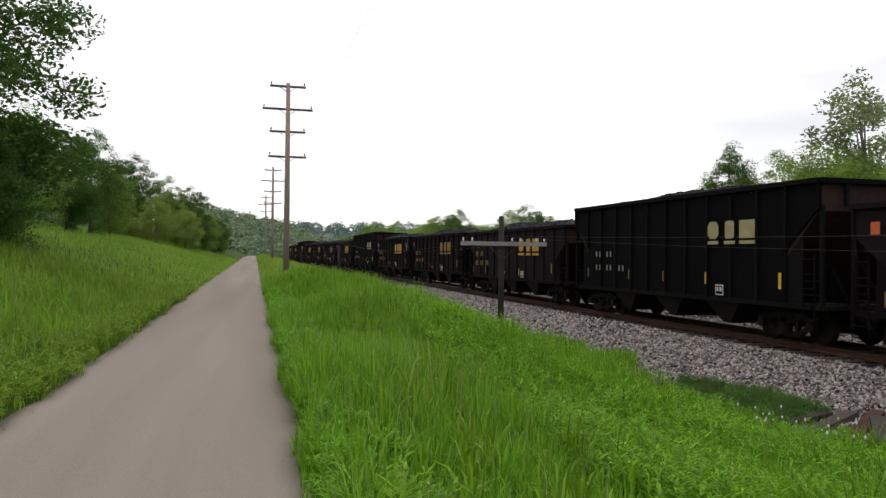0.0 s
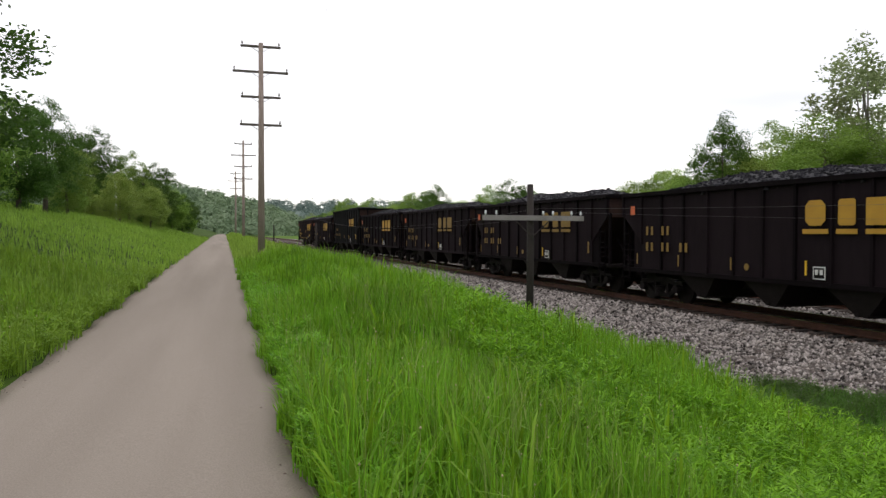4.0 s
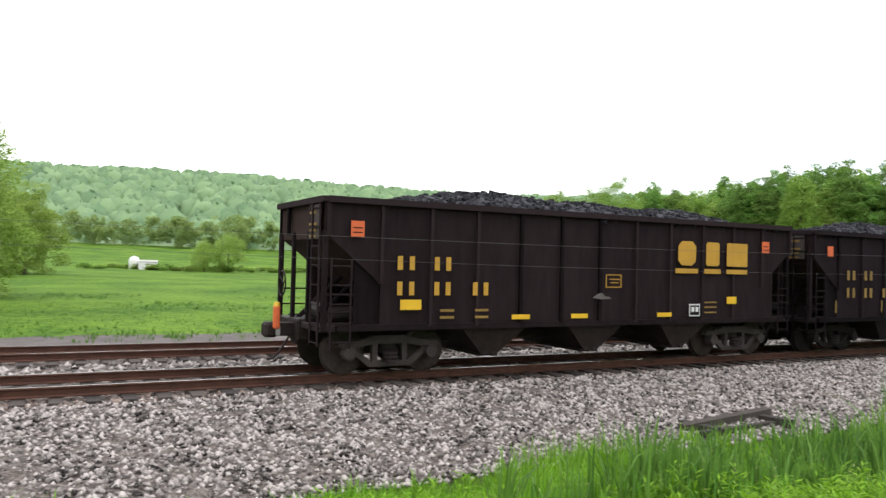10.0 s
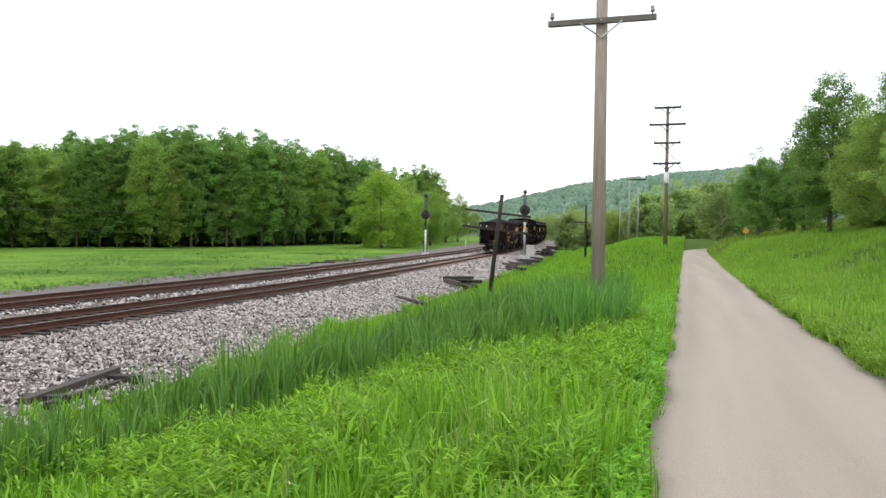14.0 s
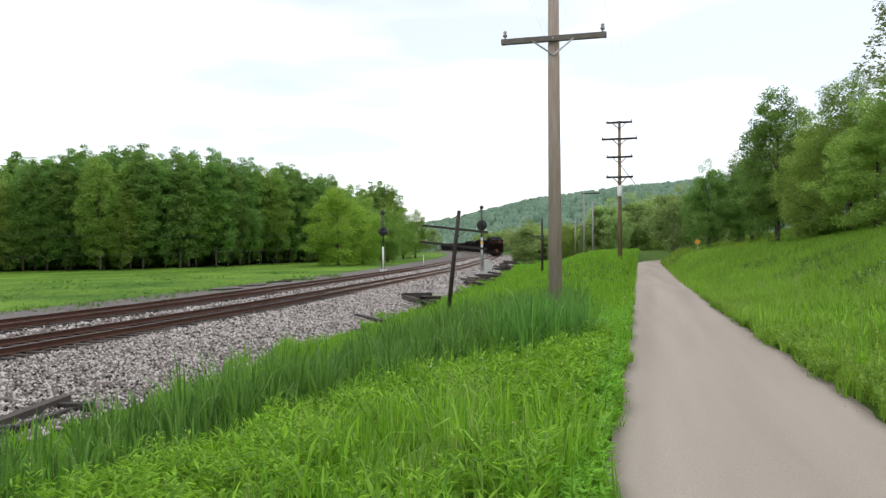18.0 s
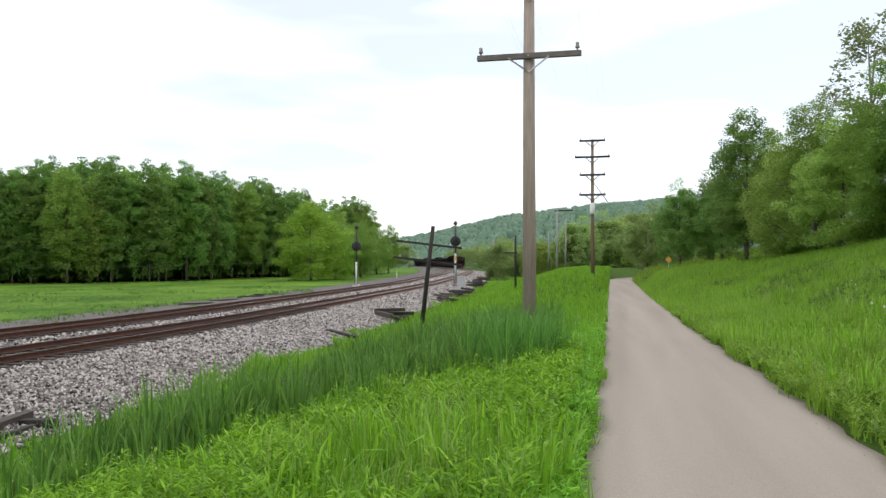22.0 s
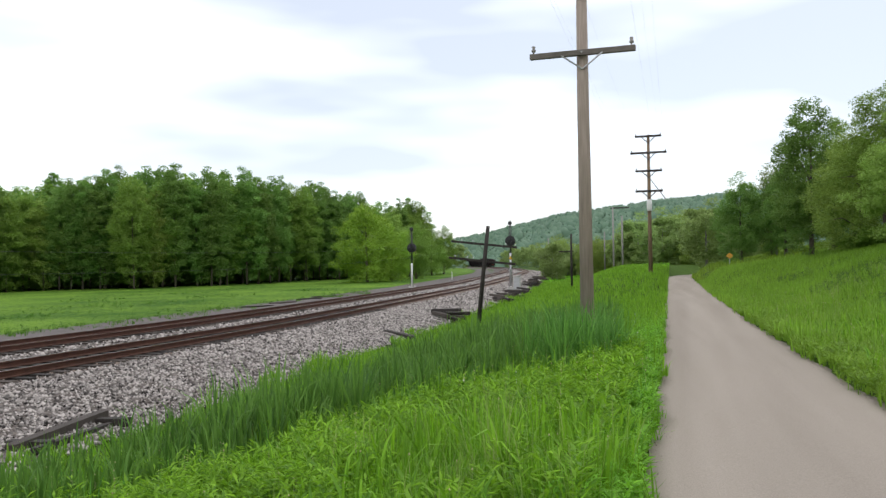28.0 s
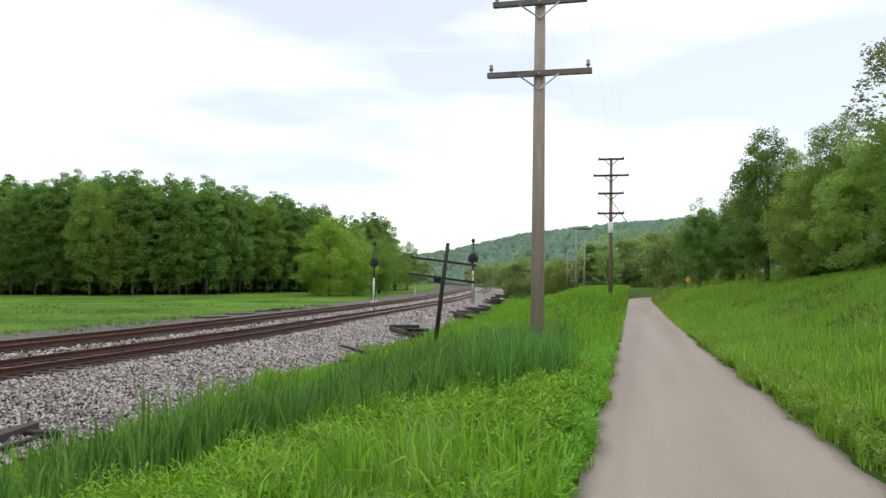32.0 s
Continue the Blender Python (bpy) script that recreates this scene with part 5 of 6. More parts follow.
# West bank, north.
WEST = "trees on the west bank"
FARWOOD = []
for x, y, kind, s in ((-11.3, 25.8, "near", 1.1), (-11.5, 21, "near", 1.05), (-15.5, 26, "near", 1.15), (-11.3, 17, "near", 0.95), (-15.5, 22, "near", 1.2), (-14, 14, "near", 1.05), (-9.4, 22.5, "near", 0.5)):
    plant(kind, x, y, s, sink=1.3, wide=0.98, group=WEST)
for b, d, kind, s in ((-8.8, 86, "dark", 0.78), (-7.6, 92, "mid", 0.62), (-6.4, 96, "mid", 0.66), (-5.4, 100, "dark", 0.7), (-4.4, 106, "dark", 0.74), (-3.6, 112, "mid", 0.66), (-2.9, 122, "dark", 0.6), (-10.2, 70, "mid", 0.6), (-11.5, 62, "dark", 0.7), (-7.0, 80, "light", 0.5), (-5.0, 88, "light", 0.5), (-13, 55, "dark", 0.75), (-16, 50, "mid", 0.8), (-9.5, 96, "dark", 0.85), (-2.4, 140, "dark", 0.6)):
    plant(kind, *at_bearing(b, d, -0.2, -4), s * 0.88, wide=1.1, group=WEST)
for k in range(10):
    plant("bush", *at_bearing(-10 + 0.8 * k, 78 + 5 * k, -0.2, -4), rv.uniform(0.6, 0.9), group=WEST)
# West bank, south.
for b, d, kind, s in ((182.6, 98, "hazy", 0.75), (186.9, 84, "bank", 0.62), (187.8, 78, "bank", 0.6), (188.2, 92, "mid", 0.7), (190.8, 66, "mid", 0.72), (192.4, 58, "light", 0.74), (193.8, 54, "mid", 0.72), (195.4, 48, "light", 0.74), (198.2, 46, "mid", 0.66), (200.2, 44, "mid", 0.72), (202.5, 41, "dark", 0.86), (205, 38, "mid", 0.85), (208, 34, "mid", 0.9), (203.5, 54, "mid", 0.9), (200, 52, "light", 0.62), (192.0, 78, "dark", 0.7), (195, 68, "mid", 0.72), (212, 32, "mid", 1.0), (216, 30, "light", 0.95)):
    plant(kind, *at_bearing(b, d), s, wide=1.1, group=WEST)
plant("bank", *at_bearing(189.4, 62), 0.86, variant=0, wide=0.95, group=WEST)
plant("bank", *at_bearing(184.9, 80), 0.8, variant=1, wide=0.9, group=WEST)
plant("pale", *at_bearing(187.2, 84), 0.62, group=WEST)
plant("pale", *at_bearing(197.4, 50), 0.86, group=WEST)
for k in range(8):
    plant("bush", *at_bearing(192.5 + 1.5 * k, 56 - 2.2 * k), rv.uniform(0.26, 0.38), variant=0, wide=1.8, group=WEST)
for k in range(28):
    b = 171.5 + k * 0.58
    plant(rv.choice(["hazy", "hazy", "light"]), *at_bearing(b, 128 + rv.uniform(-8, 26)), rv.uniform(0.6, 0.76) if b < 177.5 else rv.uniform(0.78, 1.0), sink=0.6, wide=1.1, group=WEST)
for k in range(24):
    x, y = at_bearing(161.5 + k * 0.6, 350 + rv.uniform(-20, 30))
    if abs(x - float(rail_x(y)) - 3) > 12:
        FARWOOD.append((x, y, rv.uniform(0.8, 1.1), 12, 5.5))
# The wood across the meadow.
MEADOW = "wood across the meadow"
BACKWOOD = []  # places, scales, heights and spreads of the trees hidden behind the front rows
for row, (d0, n) in enumerate(((126, 36), (133, 36), (141, 40), (151, 38), (163, 32))):
    for k in range(n):
        u = (k + 0.5 * (row % 2)) / n
        b = 129.5 + 32.5 * u + rv.uniform(-0.45, 0.45)
        d = d0 + 62 * max(0, u - 0.45) + 3 * math.sin(u * 9) + rv.uniform(-2.5, 2.5)
        s = (0.80 + 0.18 * math.sin(math.pi * min(1, u * 1.1)) + 0.14 * min(max(0, u - 0.45), 0.35) - 0.25 * max(0, u - 0.85) + 0.035 * row) * rv.uniform(0.9, 1.06)
        if row < 2:
            plant("fardark", *at_bearing(b, d), s, variant=rv.choice((0, 1, 2, 3, 4, 0, 4)), wide=rv.uniform(0.9, 1.12), group=MEADOW)
        else:
            BACKWOOD.append((*at_bearing(b, d), s, rv.choice((18.5, 19.5, 20)), 4.2))
for b, d, kind, s in ((157.5, 122, "fresh", 1.12), (159.3, 128, "fresh", 0.86), (161.2, 140, "mid", 0.9), (162.4, 165, "mid", 0.9), (163.3, 178, "mid", 0.8)):
    plant(kind, *at_bearing(b, d), s, wide=1.15, group=MEADOW)
for k in range(24):
    u = k / 24
    plant("bush", *at_bearing(129 + 33 * u, 139 + 62 * max(0, u - 0.45) + 3 * math.sin(u * 9)), rv.uniform(0.5, 0.8), wide=2.0, group=MEADOW)
# East: scattered growth between meadow and hills.
for k in range(16):
    plant(rv.choice(["mid", "hazy", "mid"]), *at_bearing(118 + 0.85 * k, 118 + rv.uniform(-8, 22)), rv.uniform(0.75, 1.05) * (1.0 if k < 5 else 1.15), wide=1.2, group=MEADOW)
for b, d, s in ((97.8, 158, 0.58), (99.5, 160, 0.72), (84.0, 122, 1.35), (81.5, 116, 1.2), (86.3, 116, 1.25), (123.6, 118, 1.2)):
    plant("light", *at_bearing(b, d), s, wide=1.15, group=MEADOW)
for b, d, s in ((125.3, 120, 1.15), (126.8, 117, 1.1), (128.3, 121, 1.2)):
    plant("mid", *at_bearing(b, d), s, wide=1.1, group=MEADOW)
for k in range(12):
    FARWOOD.append((*at_bearing(87.5 + 1.35 * k + rv.uniform(-0.4, 0.4), 292 + rv.uniform(-8, 14)), rv.uniform(0.9, 1.35), 12, 5.5))
for k in range(46):
    plant("bush", *at_bearing(90 + 0.85 * k, 165 + rv.uniform(-6, 6)), rv.uniform(0.28, 0.4), wide=2.2, group="hedge")
for srcs in MASTERS.values():
    for i, src in enumerate(srcs):
        if src.matrix_basis.translation.z < -400:
            src.matrix_basis = pose(*at_bearing(100 + 7 * i, 230), -2.5)



# ---- joined trees behind the front rows ----
def wood_mass(name, label, spots, mat, seed, clumps=60, leaves=70, leaf=0.30):
    """Many trees that stand too deep in the wood to be told apart, in one mesh."""
    rng = np.random.RandomState(seed)
    vs, fs, k = [], [], 0
    for x, y, sc, h, w in spots:
        v, f, _ = crown_arrays(rng, h, w, -0.5, clumps, leaves, leaf, 1.4, 0.0, 0.95)
        vs.append(v * sc + (x, y, float(ground_z(x, y)) - 0.1))
        fs.append(f + k)
        k += len(v)
    tagged(new(name, big_mesh(name, np.concatenate(vs), np.concatenate(fs), mat)), label, "wood", kind="stuff")


wood_mass("back_wood", "woodland trees standing behind the wood's front rows", BACKWOOD[::2], M_LEAFWOOD, 81)
wood_mass("back_wood", "fresh green trees standing behind the wood's front rows", BACKWOOD[1::2], M_LEAFMID, 82)
wood_mass("back_wood", "green trees behind the growth along the railway", NORTHWOOD, M_LEAFMID, 83)
wood_mass("far_trees", "haze-paled trees at the foot of the far hills", FARWOOD, M_LEAFHAZE, 84)


# ---- far hills ----
def far_ridge(name, label, b0, b1, dist, depth, hfun, mat, clump, n, seed, base=-3.0, sprays=110, grain=0.15):
    """A wooded ridge far off: a sloping body covered with crowns."""
    rng = np.random.RandomState(seed)
    k = 70
    bs, ds = np.linspace(b0, b1, k), np.array([0, 0.25, 0.5, 0.75, 1.0, 1.5])
    bb, dd = np.meshgrid(np.radians(bs), ds, indexing="ij")
    hh = np.array([hfun(b) for b in bs])[:, None]
    rr = dist + depth * dd
    zz = base + hh * np.sin(np.clip(dd, 0, 1) * np.pi / 2) ** 1.2 * np.where(dd > 1, 0.9, 1)
    verts = np.stack([rr * np.sin(bb), rr * np.cos(bb), zz], -1).reshape(-1, 3)
    idx = np.arange(bb.size).reshape(bb.shape)
    faces = np.stack([idx[:-1, :-1], idx[1:, :-1], idx[1:, 1:], idx[:-1, 1:]], -1).reshape(-1, 4)
    body = tagged(new(name, big_mesh(name, verts, faces, mat, True)), label, "hill", kind="structure")
    b = rng.uniform(b0, b1, n)
    d = rng.uniform(0, 1.05, n) ** 0.8
    h = np.array([hfun(q) for q in b])
    r0 = dist + depth * d
    c = np.stack([r0 * np.sin(np.radians(b)), r0 * np.cos(np.radians(b)), base + h * np.sin(np.clip(d, 0, 1) * np.pi / 2) ** 1.2], -1)
    if not sprays:
        # So far off that each crown is a soft uneven dome.
        u, w = np.meshgrid(np.arange(8) * np.pi / 4, np.array([-0.2, 0.45, 0.95, 1.35]), indexing="ij")
        ball = np.stack([np.cos(u) * np.cos(w), np.sin(u) * np.cos(w), np.sin(w) * 1.25], -1).reshape(-1, 3)
        rad = (clump * rng.uniform(0.6, 1.25, n))[:, None, None]
        v = (c[:, None] + ball[None] * rad * rng.uniform(0.82, 1.18, (n, len(ball), 1))).reshape(-1, 3)
        i = np.arange(32).reshape(8, 4)
        j = np.roll(i, -1, 0)
        f = np.stack([i[:, :-1], j[:, :-1], j[:, 1:], i[:, 1:]], -1).reshape(-1, 4)
        faces = (32 * np.arange(n)[:, None, None] + f[None]).reshape(-1, 4)
        tagged(new("far_wood", big_mesh("far_wood", v, faces, mat, True)), "far woodland covering a hill", "wood", kind="stuff")
        return
    # Each crown is a dome of leaf sprays.
    m = sprays
    rad = (clump * rng.uniform(0.75, 1.3, n))[:, None, None]
    o = rng.normal(size=(n, m, 3))
    o[..., 2] = np.abs(o[..., 2]) - 0.25
    o /= np.linalg.norm(o, axis=2)[..., None]
    p = c[:, None] + o * rad * rng.uniform(0.8, 1.06, (n, m, 1)) * (1, 1, 1.4)
    nrm = o + rng.normal(0, 0.3, (n, m, 3))
    nrm /= np.linalg.norm(nrm, axis=2)[..., None]
    a = np.cross(nrm, rng.normal(size=(n, m, 3)))
    a /= np.linalg.norm(a, axis=2)[..., None]
    e = np.cross(nrm, a)
    s = rad * grain * rng.uniform(0.75, 1.3, (n, m, 1))
    v = np.stack([p - a * s, p + e * s * 0.8, p + a * s, p - e * s * 0.8], 2).reshape(-1, 3)
    tri = np.arange(len(v)).reshape(-1, 4)
    tagged(new("far_wood", big_mesh("far_wood", v, tri, mat)), "far woodland covering a hill", "wood", kind="stuff")


def interp_fun(pts):
    return lambda b: float(np.interp(b, [p[0] for p in pts], [p[1] for p in pts]))


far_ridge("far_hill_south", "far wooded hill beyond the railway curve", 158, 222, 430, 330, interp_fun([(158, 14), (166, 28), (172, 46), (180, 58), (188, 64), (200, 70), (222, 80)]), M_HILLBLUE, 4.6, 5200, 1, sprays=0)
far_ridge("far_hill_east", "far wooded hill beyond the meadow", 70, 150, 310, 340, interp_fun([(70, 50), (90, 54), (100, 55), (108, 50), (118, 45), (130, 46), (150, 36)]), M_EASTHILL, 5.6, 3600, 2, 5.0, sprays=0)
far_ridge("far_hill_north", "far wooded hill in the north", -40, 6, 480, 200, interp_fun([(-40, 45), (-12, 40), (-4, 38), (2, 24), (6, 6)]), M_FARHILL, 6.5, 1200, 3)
far_ridge("far_ridge_north", "blue-green ridge on the northern horizon, haze in its colour", -10, 60, 1500, 400, interp_fun([(-10, 60), (3, 64), (10, 66), (20, 60), (60, 60)]), M_HAZEHILL, 14.0, 900, 4)



# ---- grass, reeds, weeds, stones ----
def blades(name, label, xs, ys, zs, height, width, mat, seed, bend=0.35, category="grass"):
    """One object of many bent blades, three faces each."""
    rng = np.random.RandomState(seed)
    n = len(xs)
    hgt = height * rng.uniform(0.55, 1.25, n)
    wid = width * rng.uniform(0.7, 1.3, n)
    az = rng.uniform(0, 2 * np.pi, n)
    side = np.stack([np.cos(az), np.sin(az), 0 * az], -1) * wid[:, None] / 2
    fwd_a = az + np.pi / 2 + rng.uniform(-0.5, 0.5, n)
    fwd = np.stack([np.cos(fwd_a), np.sin(fwd_a), 0 * az], -1) * (hgt * bend * rng.uniform(0.1, 1.0, n))[:, None]
    base = np.stack([xs, ys, zs - 0.03], -1)
    up = np.array([0, 0, 1.0])
    p1 = base + fwd * 0.25 + up * (hgt * 0.5)[:, None]
    p2 = base + fwd + up * (hgt * 0.95)[:, None]
    v = np.stack([base - side, base + side, p1 + side * 0.8, p1 - side * 0.8, p2], 1).reshape(-1, 3)
    k = 5 * np.arange(n)[:, None]
    tri = np.concatenate([k + [0, 1, 2], k + [0, 2, 3], k + [3, 2, 4]], 0)
    tagged(new(name, big_mesh(name, v, tri, mat)), label, category, kind="stuff")


rg = np.random.RandomState(77)


def scatter(n, x0, x1, y0, y1, keep):
    x, y = rg.uniform(x0, x1, n), rg.uniform(y0, y1, n)
    k = keep(x, y)
    return x[k], y[k]


def on_verge(x, y):
    xs = x - path_shift(y)
    o = (x - rail_x(y)) * np.cos(line_heading(y))
    ragged_edge = PATH_E - 0.02 + 0.07 * np.sin(y * 1.7) + 0.05 * np.sin(y * 5.3)
    toe = -5.0 + 0.7 * np.clip((y - 7.5) / 3, 0, 1) + 0.4 * np.sin(y * 0.55) + 0.3 * np.sin(y * 1.7)
    return (xs > ragged_edge) & (o < toe)


def on_bank(x, y):
    xs = x - path_shift(y)
    return xs < PATH_W + 0.05 - 0.08 * np.sin(y * 1.3) - 0.06 * np.sin(y * 4.7)


def on_meadow(x, y):
    o = (x - rail_x(y)) * np.cos(line_heading(y))
    return o > 12.6 + 0.8 * np.sin(y * 0.3)


def grow(name, label, n, box, keep, height, width, mat, seed, bend=0.35, category="grass"):
    x, y = scatter(n, *box, keep)
    blades(name, label, x, y, ground_z(x, y) + hump(x, y) * 0.6, height, width, mat, seed, bend, category)


def clear_of_ties(x, y):
    free = (np.hypot(x - 9.6, y - 4.2) > 1.1) & (np.hypot(x - 10.3, y + 10.9) > 1.2)
    for px, py, n in PILES:
        free = free & (np.hypot((x - px) * 0.8, y - py) > 1.5)
    return free


def tuft_points(n, box, keep, per, spread):
    """Blade feet gathered in tufts, with each blade's outward way and its tuft's vigour."""
    cx, cy = scatter(n, *box, keep)
    k = len(cx)
    ang = rg.uniform(0, 2 * np.pi, (k, per))
    rad = spread * np.sqrt(rg.uniform(0, 1, (k, per)))
    vig = np.repeat(rg.uniform(0.55, 1.25, (k, 1)), per, 1) * (0.8 + 0.35 * np.sin(0.9 * cx + 0.6 * np.sin(cy)) * np.sin(0.8 * cy))[:, None]
    x, y = cx[:, None] + rad * np.cos(ang), cy[:, None] + rad * np.sin(ang)
    return x.ravel(), y.ravel(), ang.ravel(), vig.ravel()


def tufts(name, label, n, box, keep, per, spread, height, width, mat, seed, arch=0.7, category="grass"):
    """Arching blades in tufts, five faces each."""
    rng = np.random.RandomState(seed)
    x, y, out, vig = tuft_points(n, box, keep, per, spread)
    ok = keep(x, y) & clear_of_ties(x, y)
    x, y, out, vig = x[ok], y[ok], out[ok], vig[ok]
    m = len(x)
    h = height * vig * rng.uniform(0.6, 1.25, m)
    lean = arch * h * rng.uniform(0.05, 1.0, m) ** 1.5
    a = out + rng.uniform(-0.9, 0.9, m)
    d = np.stack([np.cos(a), np.sin(a), 0 * a], -1)
    tw = a + np.pi / 2 + rng.uniform(-0.6, 0.6, m)
    side = np.stack([np.cos(tw), np.sin(tw), 0 * tw], -1) * (width * rng.uniform(0.6, 1.4, m) / 2)[:, None]
    base = np.stack([x, y, ground_z(x, y) + hump(x, y) * 0.6 - 0.03], -1)
    rows = []
    for f, q, w in ((0, 0, 1.0), (0.45, 0.14, 0.95), (0.82, 0.5, 0.7)):
        c = base + d * (lean * q)[:, None] + np.array([0, 0, 1.0]) * (h * f * (1 - 0.12 * q))[:, None]
        rows += [c - side * w, c + side * w]
    droop = 0.97 - 0.30 * np.clip(lean / h - 0.25, 0, 1)
    rows.append(base + d * lean[:, None] + np.array([0, 0, 1.0]) * (h * droop)[:, None])
    v = np.stack(rows, 1).reshape(-1, 3)
    k = 7 * np.arange(m)[:, None]
    tri = np.concatenate([k + t for t in ([0, 1, 3], [0, 3, 2], [2, 3, 5], [2, 5, 4], [4, 5, 6])], 0)
    tagged(new(name, big_mesh(name, v, tri, mat)), label, category, kind="stuff")


V, B = "lush uncut grass on the verge", "long uncut grass on the bank"
# Short dense sward first, then arching tufts over it.
grow("verge_grass", V, 60000, (0, 9.5, -9, 11), on_verge, 0.24, 0.014, M_GRASS, 1, 0.5)
tufts("grass_tufts", V, 4000, (0, 9.5, -8, 13), on_verge, 16, 0.11, 0.46, 0.012, M_GRASS, 2, 0.75)
tufts("grass_tufts", V, 2600, (0, 11, 9, 30), on_verge, 14, 0.15, 0.50, 0.022, M_GRASS, 3, 0.75)
tufts("grass_tufts", V, 2400, (0, 12, -32, -8), on_verge, 14, 0.15, 0.46, 0.02, M_GRASS, 4, 0.75)
grow("verge_grass", V, 26000, (0, 11, 11, 34), on_verge, 0.26, 0.03, M_GRASS, 5, 0.5)
grow("verge_grass", V, 22000, (0, 12, -32, -9), on_verge, 0.26, 0.03, M_GRASS, 6, 0.5)
grow("verge_grass", V, 36000, (0, 14, 26, 150), on_verge, 0.42, 0.05, M_GRASSPALE, 7, 0.6)
grow("verge_grass", V, 60000, (0, 20, -110, -32), on_verge, 0.36, 0.045, M_GRASS, 8, 0.6)
grow("bank_grass", B, 30000, (-9, -2.2, -12, 16), on_bank, 0.24, 0.02, M_BANK, 9, 0.5)
tufts("grass_tufts", B, 2600, (-11, -2.2, -14, 22), on_bank, 14, 0.14, 0.48, 0.016, M_BANK, 10, 0.75)
grow("bank_grass", B, 46000, (-22, -2.2, 12, 110), on_bank, 0.40, 0.04, M_GRASSPALE, 11, 0.6)
tufts("grass_tufts", B, 2400, (-16, -2.2, -44, -14), on_bank, 12, 0.16, 0.44, 0.026, M_BANK, 30, 0.75)
grow("bank_grass", B, 90000, (-26, -2.2, -70, -12), on_bank, 0.36, 0.035, M_BANK, 12, 0.6)
grow("meadow_grass", "meadow grass across the tracks", 30000, (22, 50, -60, 40), on_meadow, 0.10, 0.03, M_MEADOWBLADE, 13, 1.3)

grow("bank_grass", B, 26000, (-45, -2.2, -150, -68), on_bank, 0.5, 0.09, M_BANK, 33, 0.6)
grow("verge_grass", V, 16000, (0, 34, -190, -108), on_verge, 0.45, 0.09, M_GRASS, 34, 0.6)


def on_shoulder(x, y):
    o = (x - rail_x(y)) * np.cos(line_heading(y))
    return (o > 10.4 + 1.0 * np.sin(y * 0.21) + 0.7 * np.sin(y * 0.9 + x)) & (o < 13.5)


tufts("meadow_tufts", "rough grass creeping over the cinder shoulder", 5200, (20, 34, -75, 60), on_shoulder, 8, 0.16, 0.26, 0.022, M_MEADOWBLADE, 31, 0.7)


def in_reeds(x, y):
    ys = [-32, -28, -24, -19, -15, -13, -11, -9, -7, -5, -3]
    low = np.interp(y, ys, [3.2, 2.3, 1.9, 1.6, 1.6, 2.2, 3.3, 4.4, 5.3, 6.1, 6.6]) + 0.22 * np.sin(y * 2.1) + 0.9 * np.sin(x * 37.1 + y * 53.7) * np.sin(y * 91.3 + x * 17.0)
    high = np.interp(y, ys, [3.6, 5.0, 6.4, 6.9, 7.0, 7.0, 7.2, 7.5, 7.5, 7.2, 6.6])
    return on_verge(x, y) & clear_of_ties(x, y) & (x > low) & (x < high + 0.2 * np.sin(y * 1.7))


tufts("reeds", "dense blue-green reeds beside the ditch", 4300, (0.8, 9.8, -34, -3.5), in_reeds, 11, 0.10, 0.92, 0.030, M_REED, 14, 0.6, "reeds")
grow("reeds", "dense blue-green reeds beside the ditch", 9000, (0.8, 9.8, -34, -3.5), in_reeds, 0.55, 0.02, M_REED, 15, 0.3, "reeds")


def in_weeds(x, y):
    return on_verge(x, y) & (np.sin(x * 1.9 + 1.0) + np.sin(y * 1.3 + x * 0.6) + np.sin(y * 0.47) + 0.9 * np.sin(x * 41.3 + y * 29.7) * np.sin(y * 67.1 - x * 13.0) > np.where(y < -2, -0.3, -0.6)) & ~in_reeds(x, y)


def weed_stuff(name, label, n, box, keep, seed, mat, tall=0.5, leaf=0.12):
    """Leafy stems: whorls of narrow pointed leaves on upright stalks."""
    rng = np.random.RandomState(seed)
    x, y = scatter(n, *box, keep)
    z = ground_z(x, y)
    clump = 0.5 + 0.25 * np.sin(x * 4.3 + 1.7 * np.sin(y * 2.9)) + 0.25 * np.sin(y * 5.1 + 1.3 * np.sin(x * 3.7))
    h = tall * rng.uniform(0.55, 1.1, len(x)) * (0.62 + 0.62 * clump)
    v = []
    for k in range(14):
        frac = 0.45 + 0.55 * k / 13
        a = rng.uniform(0, 6.28, len(x))
        c = np.stack([x, y, z + h * frac], -1)
        r = leaf * (1.25 - 0.6 * frac) * rng.uniform(0.7, 1.4, len(x))
        rise = rng.uniform(0.1, 1.0, len(x))
        d = np.stack([np.cos(a), np.sin(a), rise], -1) * r[:, None]
        q = np.stack([-np.sin(a), np.cos(a), 0.1 + 0 * a], -1) * (r * 0.11)[:, None]
        v.append(np.stack([c, c + d * 0.45 + q, c + d - (0, 0, 0.025), c + d * 0.45 - q], 1))
    v = np.concatenate(v).reshape(-1, 3)
    tagged(new(name, big_mesh(name, v, np.arange(len(v)).reshape(-1, 4), mat)), label, "weeds", kind="stuff")


def by_the_pole(x, y):
    return on_verge(x, y) & (np.hypot((x - 1.7) / 0.95, (y + 14.0) / 1.6) < 1)


tufts("reeds", "tall blue-green reeds round the utility pole", 400, (0.4, 3.2, -16, -11), by_the_pole, 10, 0.14, 1.0, 0.022, M_REED, 37, 0.7, "reeds")

